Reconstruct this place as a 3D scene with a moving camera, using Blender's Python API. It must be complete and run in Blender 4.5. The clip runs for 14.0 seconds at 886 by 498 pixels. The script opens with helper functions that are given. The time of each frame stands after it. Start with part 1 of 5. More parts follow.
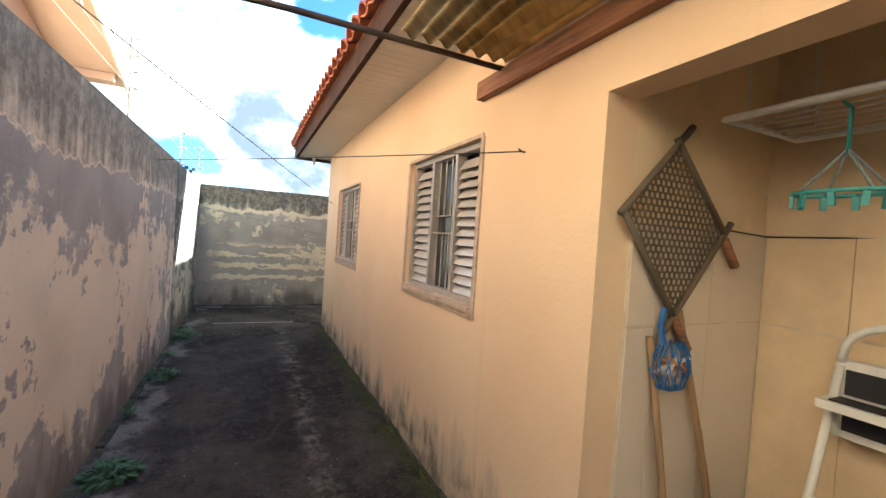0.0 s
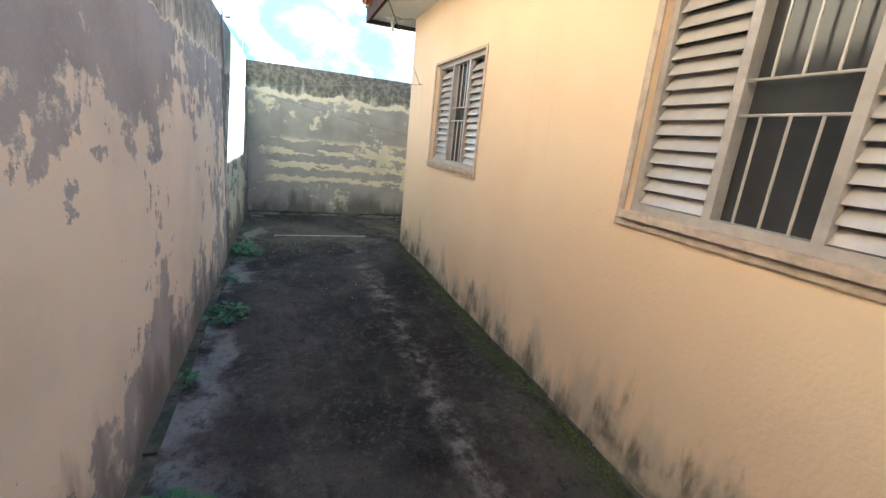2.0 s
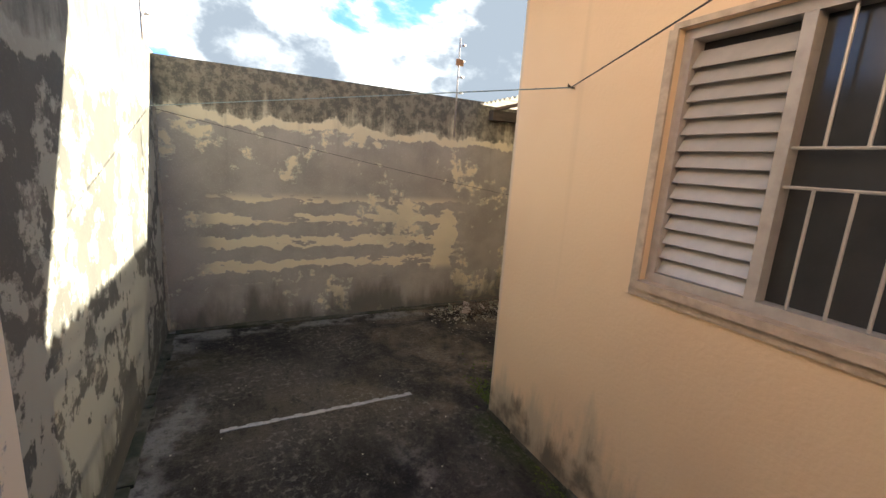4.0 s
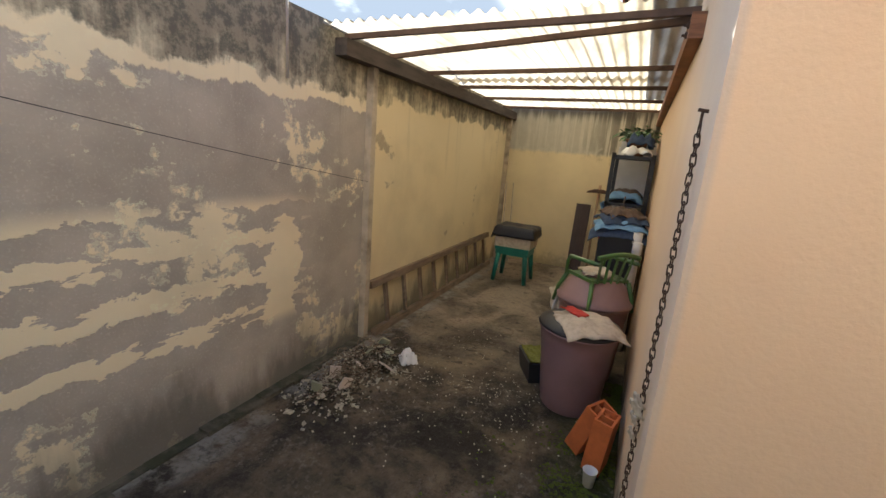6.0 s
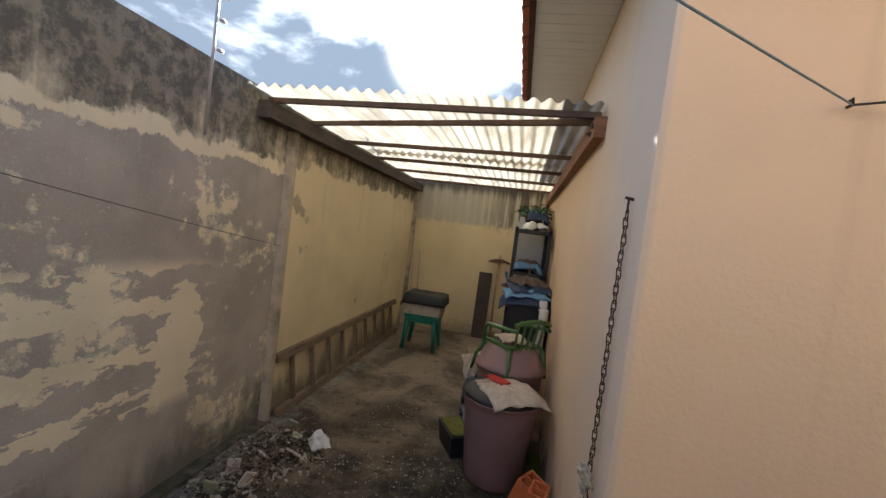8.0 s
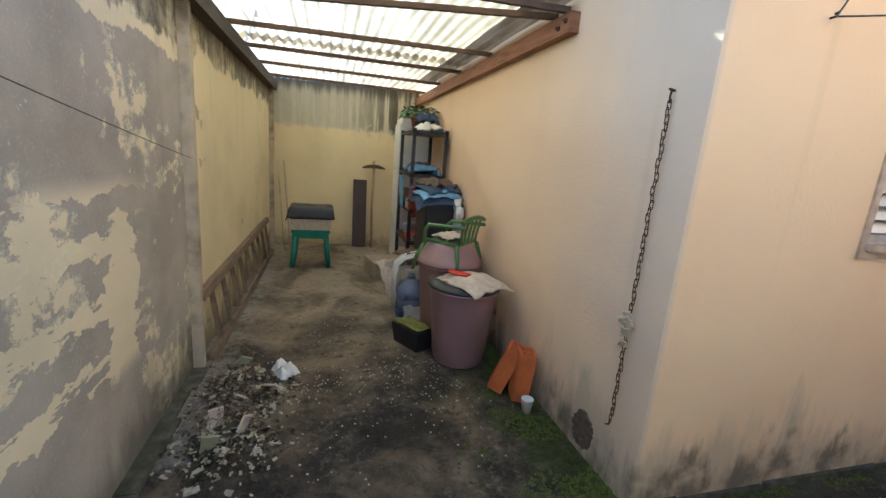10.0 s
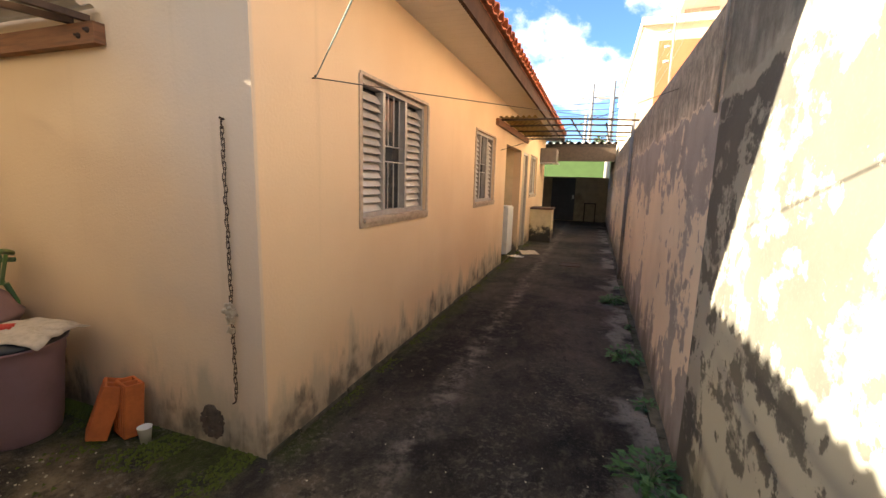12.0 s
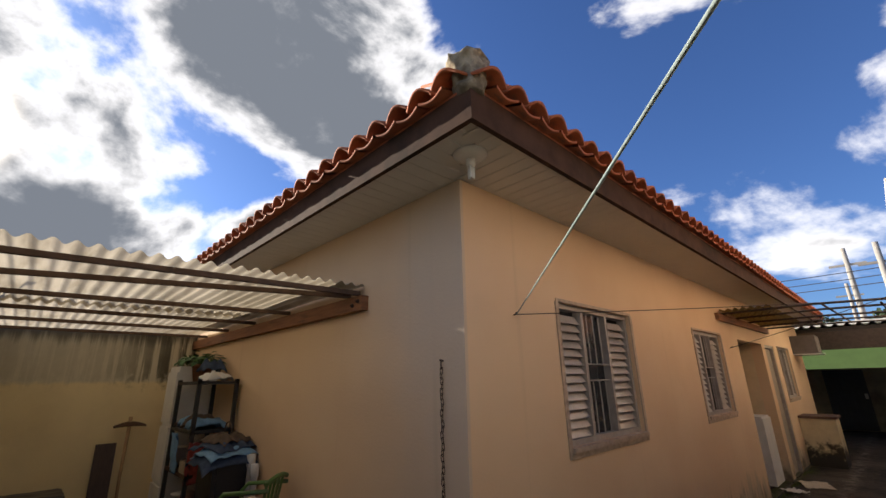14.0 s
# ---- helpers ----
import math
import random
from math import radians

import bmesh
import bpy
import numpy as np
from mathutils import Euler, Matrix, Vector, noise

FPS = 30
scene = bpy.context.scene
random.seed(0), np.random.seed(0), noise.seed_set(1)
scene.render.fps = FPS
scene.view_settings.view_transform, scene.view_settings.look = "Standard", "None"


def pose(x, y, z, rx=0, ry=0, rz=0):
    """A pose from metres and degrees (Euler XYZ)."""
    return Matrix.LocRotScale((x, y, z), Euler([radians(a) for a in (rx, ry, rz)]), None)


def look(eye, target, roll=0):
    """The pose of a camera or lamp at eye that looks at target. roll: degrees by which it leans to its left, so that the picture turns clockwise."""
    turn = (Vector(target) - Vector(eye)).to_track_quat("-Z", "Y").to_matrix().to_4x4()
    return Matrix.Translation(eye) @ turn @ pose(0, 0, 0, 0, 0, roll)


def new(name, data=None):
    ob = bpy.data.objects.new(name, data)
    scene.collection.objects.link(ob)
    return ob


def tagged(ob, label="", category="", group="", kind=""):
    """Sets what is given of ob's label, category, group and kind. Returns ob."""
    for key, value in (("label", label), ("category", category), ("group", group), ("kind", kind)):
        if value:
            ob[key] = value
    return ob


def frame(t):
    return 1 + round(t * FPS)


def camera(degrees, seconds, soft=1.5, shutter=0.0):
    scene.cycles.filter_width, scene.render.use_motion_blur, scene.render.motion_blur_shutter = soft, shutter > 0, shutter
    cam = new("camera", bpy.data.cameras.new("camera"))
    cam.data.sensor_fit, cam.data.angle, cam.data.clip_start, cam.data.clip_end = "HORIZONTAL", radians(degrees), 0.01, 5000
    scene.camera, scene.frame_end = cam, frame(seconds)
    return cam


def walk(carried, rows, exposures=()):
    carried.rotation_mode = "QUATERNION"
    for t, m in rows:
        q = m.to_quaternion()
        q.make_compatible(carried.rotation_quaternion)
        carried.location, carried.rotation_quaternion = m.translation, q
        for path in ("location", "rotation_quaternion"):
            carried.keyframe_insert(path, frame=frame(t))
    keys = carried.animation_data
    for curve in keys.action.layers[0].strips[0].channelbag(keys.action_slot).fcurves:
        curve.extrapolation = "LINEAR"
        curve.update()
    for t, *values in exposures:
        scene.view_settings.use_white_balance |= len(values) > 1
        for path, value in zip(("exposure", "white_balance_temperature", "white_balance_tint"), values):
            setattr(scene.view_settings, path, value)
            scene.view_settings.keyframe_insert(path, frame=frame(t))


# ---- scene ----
cam = camera(93.1, 14.0)
EXPOSURES = [(0.0, 2.87, 5700, -3), (0.5, 2.92, 5700, -4), (1.0, 3.15, 5600, -10), (1.5, 3.85, 5250, -12), (2.0, 3.25, 5200, -11), (2.5, 2.85, 5900, -6), (4.0, 2.5, 6500, 4), (5.0, 2.28, 7600, 10), (5.5, 2.45, 7600, 10), (6.2, 2.75, 5700, 4), (7.5, 2.15, 5800, 6), (10.0, 3.0, 5300, -3), (10.5, 2.92, 6000, -2), (11.0, 2.97, 8600, 8), (11.5, 3.0, 7300, 4), (12.0, 2.65, 7300, 8), (12.5, 2.05, 7800, 10), (13.2, 1.36, 7000, 10), (14.0, 1.15, 6700, 11)]
PATH = [
    (0, (-1.115, -6.805, 1.517), (-0.273, -4.992, 1.468), 3.8),
    (0.5, (-1.12, -6.72, 1.495), (-0.626, -4.792, 1.299), 3.9),
    (1, (-1.222, -6.291, 1.379), (-0.658, -4.528, 0.622), 4.5),
    (1.5, (-1.344, -5.799, 1.343), (-0.712, -4.137, 0.427), 3.5),
    (2, (-1.408, -5.188, 1.374), (-0.704, -3.385, 0.873), 5.8),
    (2.5, (-1.391, -4.467, 1.443), (-0.63, -2.657, 1.064), 4.8),
    (5, (-1.466, -0.62, 1.565), (-0.217, 0.871, 1.1), 3.3),
    (5.5, (-1.337, -0.14, 1.527), (0.233, 1.002, 1.048), 3.7),
    (6, (-1.203, 0.14, 1.508), (0.579, 0.929, 1.058), 4.7),
    (6.5, (-1.219, 0.271, 1.509), (0.681, 0.789, 1.158), 5.9),
    (7, (-1.241, 0.277, 1.536), (0.715, 0.683, 1.441), 7.1),
    (7.5, (-1.248, 0.275, 1.529), (0.713, 0.66, 1.456), 7.3),
    (10, (-1.198, 1.221, 1.365), (0.682, 0.687, 0.938), 4.7),
    (10.5, (-1.269, 1.478, 1.421), (0.335, 0.362, 0.993), 2.4),
    (11, (-1.388, 1.551, 1.45), (-0.159, 0.036, 1.01), 1.9),
    (11.5, (-1.428, 1.522, 1.431), (-0.538, -0.217, 1.003), 2.0),
    (12, (-1.452, 1.531, 1.418), (-0.796, -0.331, 1.099), 1.6),
    (12.5, (-1.473, 1.537, 1.464), (-0.858, -0.366, 1.425), 0.3),
    (13, (-1.485, 1.567, 1.535), (-0.791, -0.277, 1.879), -1.5),
    (13.5, (-1.508, 1.58, 1.557), (-0.581, -0.088, 2.155), -2.5),
    (14, (-1.523, 1.614, 1.563), (-0.151, 0.29, 2.166), -1.1),
]
walk(cam, [(t, look(eye, target, roll)) for t, eye, target, roll in PATH], EXPOSURES)

# ---- light ----
SUN = Vector((0.88, 0.205, 0.385)).normalized()
sun = new("sun", bpy.data.lights.new("sun", "SUN"))
sun.data.energy, sun.data.angle, sun.data.color = 5.0, radians(0.6), (1.0, 0.91, 0.77)
sun.matrix_world = look(SUN * 40, (0, 0, 0))


class Nodes:
    """A small wrapper to write node trees as expressions."""

    def __init__(self, tree):
        self.tree = tree
        tree.nodes.clear()

    def node(self, kind, inputs=None, **settings):
        n = self.tree.nodes.new(kind)
        for k, v in settings.items():
            setattr(n, k, v)
        for k, v in (inputs or {}).items():
            self.put(n.inputs[k], v)
        return n

    def put(self, socket, v):
        if isinstance(v, bpy.types.NodeSocket):
            self.tree.links.new(v, socket)
        elif isinstance(v, (tuple, list)) and socket.type == "RGBA":
            socket.default_value = (*v[:3], 1.0)
        else:
            socket.default_value = v

    def math(self, op, a, b=0.0, clamp=False):
        return self.node("ShaderNodeMath", {0: a, 1: b}, operation=op, use_clamp=clamp).outputs[0]

    def add(self, a, b):
        return self.math("ADD", a, b)

    def mul(self, a, b):
        return self.math("MULTIPLY", a, b)

    def sub(self, a, b):
        return self.math("SUBTRACT", a, b)

    def step(self, v, lo, hi):
        return self.node("ShaderNodeMapRange", {0: v, 1: lo, 2: hi, 3: 0.0, 4: 1.0}, interpolation_type="SMOOTHSTEP").outputs[0]

    def mix(self, f, a, b):
        n = self.node("ShaderNodeMix", data_type="RGBA")
        self.put(n.inputs[0], f), self.put(n.inputs[6], a), self.put(n.inputs[7], b)
        return n.outputs[2]

    def place(self):
        return self.node("ShaderNodeTexCoord").outputs["Object"]

    def scaled(self, vec, sx, sy, sz, shift=(0, 0, 0)):
        return self.node("ShaderNodeMapping", {"Vector": vec, "Scale": (sx, sy, sz), "Location": shift}).outputs[0]

    def noise(self, vec, scale, detail=4.0, rough=0.55, warp=0.0):
        return self.node("ShaderNodeTexNoise", {"Vector": vec, "Scale": scale, "Detail": detail, "Roughness": rough, "Distortion": warp}).outputs[0]

    def split(self, vec):
        return self.node("ShaderNodeSeparateXYZ", {0: vec}).outputs

    def bump(self, height, strength=0.3, distance=0.01, normal=None):
        n = self.node("ShaderNodeBump", {"Strength": strength, "Distance": distance, "Height": height})
        if normal is not None:
            self.put(n.inputs["Normal"], normal)
        return n.outputs[0]

    def surface(self, color, rough=0.8, normal=None, metal=0.0, **more):
        n = self.node("ShaderNodeBsdfPrincipled", {"Base Color": color, "Roughness": rough, "Metallic": metal})
        if normal is not None:
            self.put(n.inputs["Normal"], normal)
        for k, v in more.items():
            self.put(n.inputs[k.replace("_", " ")], v)
        out = self.node("ShaderNodeOutputMaterial")
        self.tree.links.new(n.outputs[0], out.inputs[0])
        return n


def material(name):
    m = bpy.data.materials.new(name)
    m.use_nodes = True
    return m, Nodes(m.node_tree)


# sky with broken cloud, brighter towards the sun
world = bpy.data.worlds.new("sky")
scene.world = world
world.use_nodes = True
w = Nodes(world.node_tree)
sky = w.node("ShaderNodeTexSky", sky_type="NISHITA", sun_disc=False, sun_elevation=radians(22.7), sun_rotation=radians(73.0), dust_density=0.6, ozone_density=3.0)
way = w.node("ShaderNodeTexCoord").outputs["Generated"]
wx, wy, wz = w.split(way)
flat = w.scaled(way, 1.0, 1.0, 1.7, (0.35, 0.1, 0.0))
puff = w.noise(flat, 1.9, 9.0, 0.55, 0.25)
near = w.node("ShaderNodeVectorMath", {0: way, 1: tuple(SUN)}, operation="DOT_PRODUCT").outputs["Value"]
bank = w.step(near, 0.45, 0.85)
low = w.step(wz, 0.75, 0.05)
cover = w.add(puff, w.add(w.mul(bank, 0.16), w.add(w.mul(low, 0.035), w.mul(w.step(wy, 0.35, 0.85), 0.10))))
cloud = w.step(cover, 0.55, 0.63)
thick = w.mul(w.step(w.add(w.noise(w.scaled(way, 1, 1, 1.4, (2.1, 0.4, 0.7)), 2.6, 7, 0.6), w.mul(bank, 0.10)), 0.26, 0.50), w.step(cover, 0.58, 0.68))
shade = w.mix(thick, (6.4, 6.4, 6.5), (0.95, 1.08, 1.3))
glare = w.math("POWER", w.step(near, 0.984, 1.0), 5.0)
tinted = w.node("ShaderNodeMix", {6: sky.outputs[0], 7: (0.34, 0.47, 0.72)}, data_type="RGBA", blend_type="MULTIPLY")
tinted.inputs[0].default_value = 1.0
tinted = tinted.outputs[2]
mixed = w.mix(cloud, tinted, shade)
mixed = w.mix(glare, mixed, (60.0, 55.0, 48.0))
back = w.node("ShaderNodeBackground", {"Color": mixed, "Strength": 0.1})
w.tree.links.new(back.outputs[0], w.node("ShaderNodeOutputWorld").inputs[0])

# ---- materials ----
PEACH = (0.77, 0.56, 0.355)


def house_paint():
    m, g = material("peach_stucco")
    p = g.place()
    x, y, z = g.split(p)
    broad = g.noise(p, 0.9, 3)
    c = g.mix(g.step(broad, 0.35, 0.7), PEACH, (0.72, 0.50, 0.31))
    # greyer tone beside the rear corner, fading out along x with a noisy edge
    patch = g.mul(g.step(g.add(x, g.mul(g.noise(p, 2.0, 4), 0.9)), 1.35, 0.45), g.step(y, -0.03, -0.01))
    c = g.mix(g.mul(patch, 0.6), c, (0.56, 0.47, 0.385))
    # rising damp: dark tongues of mould from the ground
    runs = g.noise(g.scaled(p, 2.6, 2.6, 0.55), 1.6, 5, 0.6)
    fine = g.noise(p, 9.0, 5, 0.65)
    tall = g.add(g.mul(runs, 1.25), g.mul(fine, 0.16))
    damp = g.step(g.sub(tall, z), 0.34, 0.62)
    c = g.mix(g.mul(damp, 0.6), c, (0.37, 0.325, 0.235))
    mould = g.mul(g.step(g.sub(g.mul(g.noise(g.scaled(p, 3.4, 3.4, 0.9, (7, 3, 0)), 1.7, 5, 0.65), g.add(0.75, g.mul(g.noise(p, 0.8, 2), 0.95))), z), 0.36, 0.62), g.step(g.noise(p, 6.0, 4), 0.32, 0.62))
    c = g.mix(g.mul(mould, 0.8), c, (0.075, 0.066, 0.05))
    streak = g.step(g.noise(g.scaled(p, 5, 5, 0.16), 1.4, 4), 0.62, 0.80)
    c = g.mix(g.mul(streak, 0.16), c, (0.36, 0.26, 0.17))
    rough = g.noise(p, 55.0, 4, 0.6)
    lumps = g.noise(g.scaled(p, 1, 1, 0.6), 16.0, 3)
    n = g.bump(g.add(rough, g.mul(lumps, 0.22)), 0.30, 0.008)
    g.surface(c, 0.9, n)
    return m


def weathered_wall(name, paint, bare, row_count, share, mould_from, top_dark, dark_from, strip_high=0.0, hold=0.0, runs_share=0.6, tall=1.0):
    """Old plaster: paint that came off in flakes, black mould running down from the top."""
    m, g = material(name)
    p = g.place()
    x, y, z = g.split(p)
    along = g.add(x, y)
    n1 = g.noise(g.scaled(p, 1, 1, tall), 1.5, 8, 0.62, 0.4)
    n2 = g.noise(g.scaled(p, 1, 1, 1.5, (3, 1, 5)), 6.5, 6, 0.65)
    edge = g.noise(p, 5.0, 5, 0.6)
    flake = g.add(g.mul(n1, 0.55), g.add(g.mul(n2, 0.30), g.mul(g.noise(g.scaled(p, 1, 1, 0.6, (9, 2, 4)), 17.0, 5, 0.6), 0.15)))
    # the paint holds low on the wall and comes off below the coping
    flake = g.add(flake, g.mul(g.sub(g.step(g.add(z, g.mul(g.sub(edge, 0.5), 0.5)), 1.75, 1.15), 0.5), hold))
    flake = g.sub(flake, g.mul(g.step(g.add(z, g.mul(g.sub(n1, 0.5), 0.9)), 0.55, 0.15), max(0.0, hold)))
    kept = g.step(flake, share, share + 0.018)
    if row_count:
        # the paint held best over the bed joints
        wob = g.add(z, g.add(g.mul(g.sub(edge, 0.5), 0.14), g.mul(g.sub(n2, 0.5), 0.16)))
        wave = g.math("ABSOLUTE", g.math("SINE", g.mul(g.sub(wob, 0.325), math.pi / 0.215)))
        band = g.mul(g.step(wave, 0.66, 0.62), g.mul(g.step(z, 0.36, 0.44), g.step(z, 1.22, 1.12)))
        gaps = g.step(g.noise(g.scaled(p, 1.0, 1.0, 3.2, (1.3, 0, 0)), 2.6, 6, 0.6), 0.44, 0.45)
        gaps = g.mul(gaps, g.mul(g.step(x, 0.95, 0.55), g.step(x, -1.75, -1.55)))
        kept = g.math("MAXIMUM", kept, g.mul(band, gaps))
        drop_w = g.add(g.mul(g.step(z, 1.3, 0.75), 0.11), g.add(g.mul(g.sub(edge, 0.5), 0.30), g.mul(g.sub(n2, 0.5), 0.35)))
        blot = g.mul(g.step(g.math("ABSOLUTE", g.sub(x, 0.63)), g.add(drop_w, 0.01), drop_w), g.mul(g.step(z, 0.40, 0.50), g.step(z, 1.30, 1.20)))
        kept = g.math("MAXIMUM", kept, blot)
    line = g.add(mould_from, g.mul(g.sub(g.noise(g.scaled(p, 1, 1, 0.3), 2.6, 6, 0.65), 0.5), 0.34))
    strip = g.step(z, g.sub(line, 0.012), line)
    kept = g.math("MAXIMUM", kept, strip)
    ragged = g.add(g.mul(g.sub(edge, 0.5), 0.16), g.mul(g.sub(n2, 0.5), 0.12))
    sooty = g.add(line, g.add(strip_high, ragged)) if strip_high else line
    upper = g.step(z, sooty, g.add(sooty, 0.03 if strip_high else 0.012))
    stain = g.noise(p, 3.2, 5)
    bare_c = g.mix(g.step(stain, 0.3, 0.75), bare, tuple(v * 0.74 for v in bare))
    sand = g.noise(p, 90.0, 3)
    bare_c = g.mix(g.mul(g.step(sand, 0.52, 0.75), 0.35), bare_c, tuple(min(1, v * 1.35) for v in bare))
    paint_c = g.mix(g.step(g.noise(p, 1.7, 5), 0.4, 0.8), paint, tuple(v * 0.82 for v in paint))
    c = g.mix(kept, bare_c, paint_c)
    rim = g.sub(g.step(flake, share - 0.012, share - 0.004), g.step(flake, share, share + 0.008))
    c = g.mix(g.mul(rim, g.mul(g.step(n2, 0.42, 0.6), 0.5)), c, tuple(min(0.8, v * 1.15) for v in paint))
    # soot-black growth that hangs from the coping in streaks
    drip = g.noise(g.scaled(p, 5.5, 5.5, 0.35), 1.5, 6, 0.65)
    grime = g.noise(p, 7.0, 6, 0.7)
    over = g.add(g.mul(g.step(z, mould_from - 0.15, 2.2), 0.24), g.add(g.mul(drip, 0.70), g.mul(grime, 0.48)))
    black = g.mul(g.step(over, dark_from, dark_from + 0.33), upper)
    black = g.mul(black, g.add(0.78, g.mul(g.step(g.noise(p, 15.0, 6, 0.75), 0.40, 0.58), 0.22)))
    c = g.mix(g.mul(black, top_dark), c, (0.075, 0.068, 0.055))
    runs = g.mul(g.step(drip, 0.56, 0.80), g.step(z, 0.9, 1.9))
    c = g.mix(g.mul(runs, runs_share), c, (0.12, 0.105, 0.08))
    foot = g.step(g.sub(g.mul(g.noise(g.scaled(p, 2, 2, 0.6), 2.4, 5), 1.05), z), 0.18, 0.5)
    c = g.mix(g.mul(foot, 0.7), c, (0.085, 0.08, 0.06))
    relief = g.add(g.mul(kept, 0.7), g.add(g.mul(sand, 0.15), g.mul(grime, 0.2)))
    n = g.bump(relief, 0.55, 0.006)
    g.surface(c, 0.92, n)
    return m


def yard_concrete():
    m, g = material("stained_concrete")
    p = g.place()
    x, y, z = g.split(p)
    big = g.noise(p, 0.85, 6, 0.6)
    mid = g.noise(p, 4.0, 6, 0.65)
    fine = g.noise(p, 60.0, 4, 0.7)
    c = g.mix(g.step(big, 0.35, 0.68), (0.013, 0.0115, 0.010), (0.085, 0.072, 0.057))
    c = g.mix(g.mul(g.step(mid, 0.5, 0.75), 0.5), c, (0.085, 0.07, 0.056))
    # the drier yard under the roof
    dry = g.mul(g.step(g.add(x, g.mul(mid, 1.2)), 1.5, 3.6), g.step(y, -0.05, 0.0))
    yard = g.mul(g.step(g.add(y, g.mul(mid, 0.6)), 0.0, 0.8), g.step(x, -0.9, 0.5))
    c = g.mix(g.mul(yard, 0.8), c, g.mix(g.step(g.add(g.mul(g.noise(p, 1.5, 5, 0.6, 0.6), 0.7), g.mul(mid, 0.3)), 0.42, 0.62), (0.035, 0.030, 0.022), (0.27, 0.205, 0.125)))
    c = g.mix(g.mul(dry, 0.8), c, g.mix(g.step(g.noise(p, 2.1, 5, 0.6, 0.5), 0.36, 0.6), (0.15, 0.12, 0.085), (0.38, 0.31, 0.225)))
    # worn pale joint down the passage
    lane = g.math("ABSOLUTE", g.add(g.add(x, 0.62), g.mul(g.sub(g.noise(p, 1.6, 4), 0.5), 0.22)))
    worn = g.mul(g.mul(g.step(lane, 0.15, 0.0), g.step(g.noise(p, 7.0, 6, 0.7), 0.44, 0.64)), g.step(y, 0.2, -0.4))
    c = g.mix(g.mul(worn, 0.8), c, (0.24, 0.21, 0.175))
    # lime bloom beside the boundary walls
    west = g.mul(g.step(g.add(x, g.mul(g.sub(mid, 0.5), 0.9)), -1.58, -1.78), g.step(g.noise(p, 2.0, 5), 0.45, 0.56))
    c = g.mix(g.mul(west, 0.75), c, (0.26, 0.245, 0.22))
    north = g.mul(g.step(g.sub(y, g.mul(g.noise(p, 2.4, 5), 0.30)), 1.56, 1.66), g.step(mid, 0.42, 0.56))
    c = g.mix(g.mul(north, 0.7), c, (0.28, 0.27, 0.24))
    # moss at the foot of the house
    b = g.math("MAXIMUM", g.mul(g.step(g.sub(y, g.mul(g.noise(p, 3.0, 5), 0.6)), 0.10, -0.18), g.mul(g.step(x, 0.0, 0.1), g.step(x, 2.1, 1.3))),
               g.mul(g.mul(g.step(g.add(x, g.mul(g.noise(p, 3.0, 5), 0.35)), -0.06, 0.12), g.step(y, 0.05, -0.05)), g.step(g.noise(p, 1.1, 3), 0.35, 0.6)))
    c = g.mix(g.mul(b, 0.85), c, g.mix(fine, (0.016, 0.024, 0.006), (0.07, 0.085, 0.016)))
    yellow = g.mul(g.mul(g.step(g.noise(p, 1.3, 4), 0.5, 0.7), g.step(y, 0.1, 0.4)), g.step(x, 2.6, 1.0))
    c = g.mix(g.mul(yellow, 0.14), c, (0.20, 0.16, 0.05))
    blot = g.noise(g.scaled(p, 1, 0.6, 1, (4, 8, 0)), 11.0, 6, 0.7)
    c = g.mix(g.mul(g.step(blot, 0.5, 0.68), 0.45), c, (0.12, 0.10, 0.075))
    c = g.mix(g.mul(g.step(blot, 0.46, 0.34), 0.6), c, (0.012, 0.011, 0.009))
    # trowel grain worn to pale aggregate
    worn2 = g.mul(g.step(g.noise(p, 26.0, 5, 0.75), 0.50, 0.66), g.step(g.noise(p, 1.9, 4), 0.36, 0.62))
    c = g.mix(g.mul(worn2, g.add(0.25, g.mul(g.step(y, -2.2, 0.2), 0.35))), c, (0.25, 0.22, 0.175))
    c = g.mix(g.mul(g.step(g.noise(g.scaled(p, 1, 1, 1, (5, 2, 0)), 34.0, 4, 0.7), 0.47, 0.36), 0.35), c, (0.014, 0.012, 0.009))
    grit = g.noise(p, 130.0, 3, 0.7)
    c = g.mix(g.mul(g.step(fine, 0.54, 0.76), 0.32), c, (0.20, 0.18, 0.15))
    c = g.mix(g.mul(g.step(grit, 0.60, 0.70), g.mul(g.step(mid, 0.4, 0.6), 0.5)), c, (0.24, 0.215, 0.18))
    n = g.bump(g.add(g.mul(grit, 0.4), g.add(g.mul(fine, 0.8), mid)), 0.8, 0.014)
    g.surface(c, g.node("ShaderNodeMapRange", {0: big, 3: 0.78, 4: 0.95}).outputs[0], n, Specular_IOR_Level=0.2)
    return m


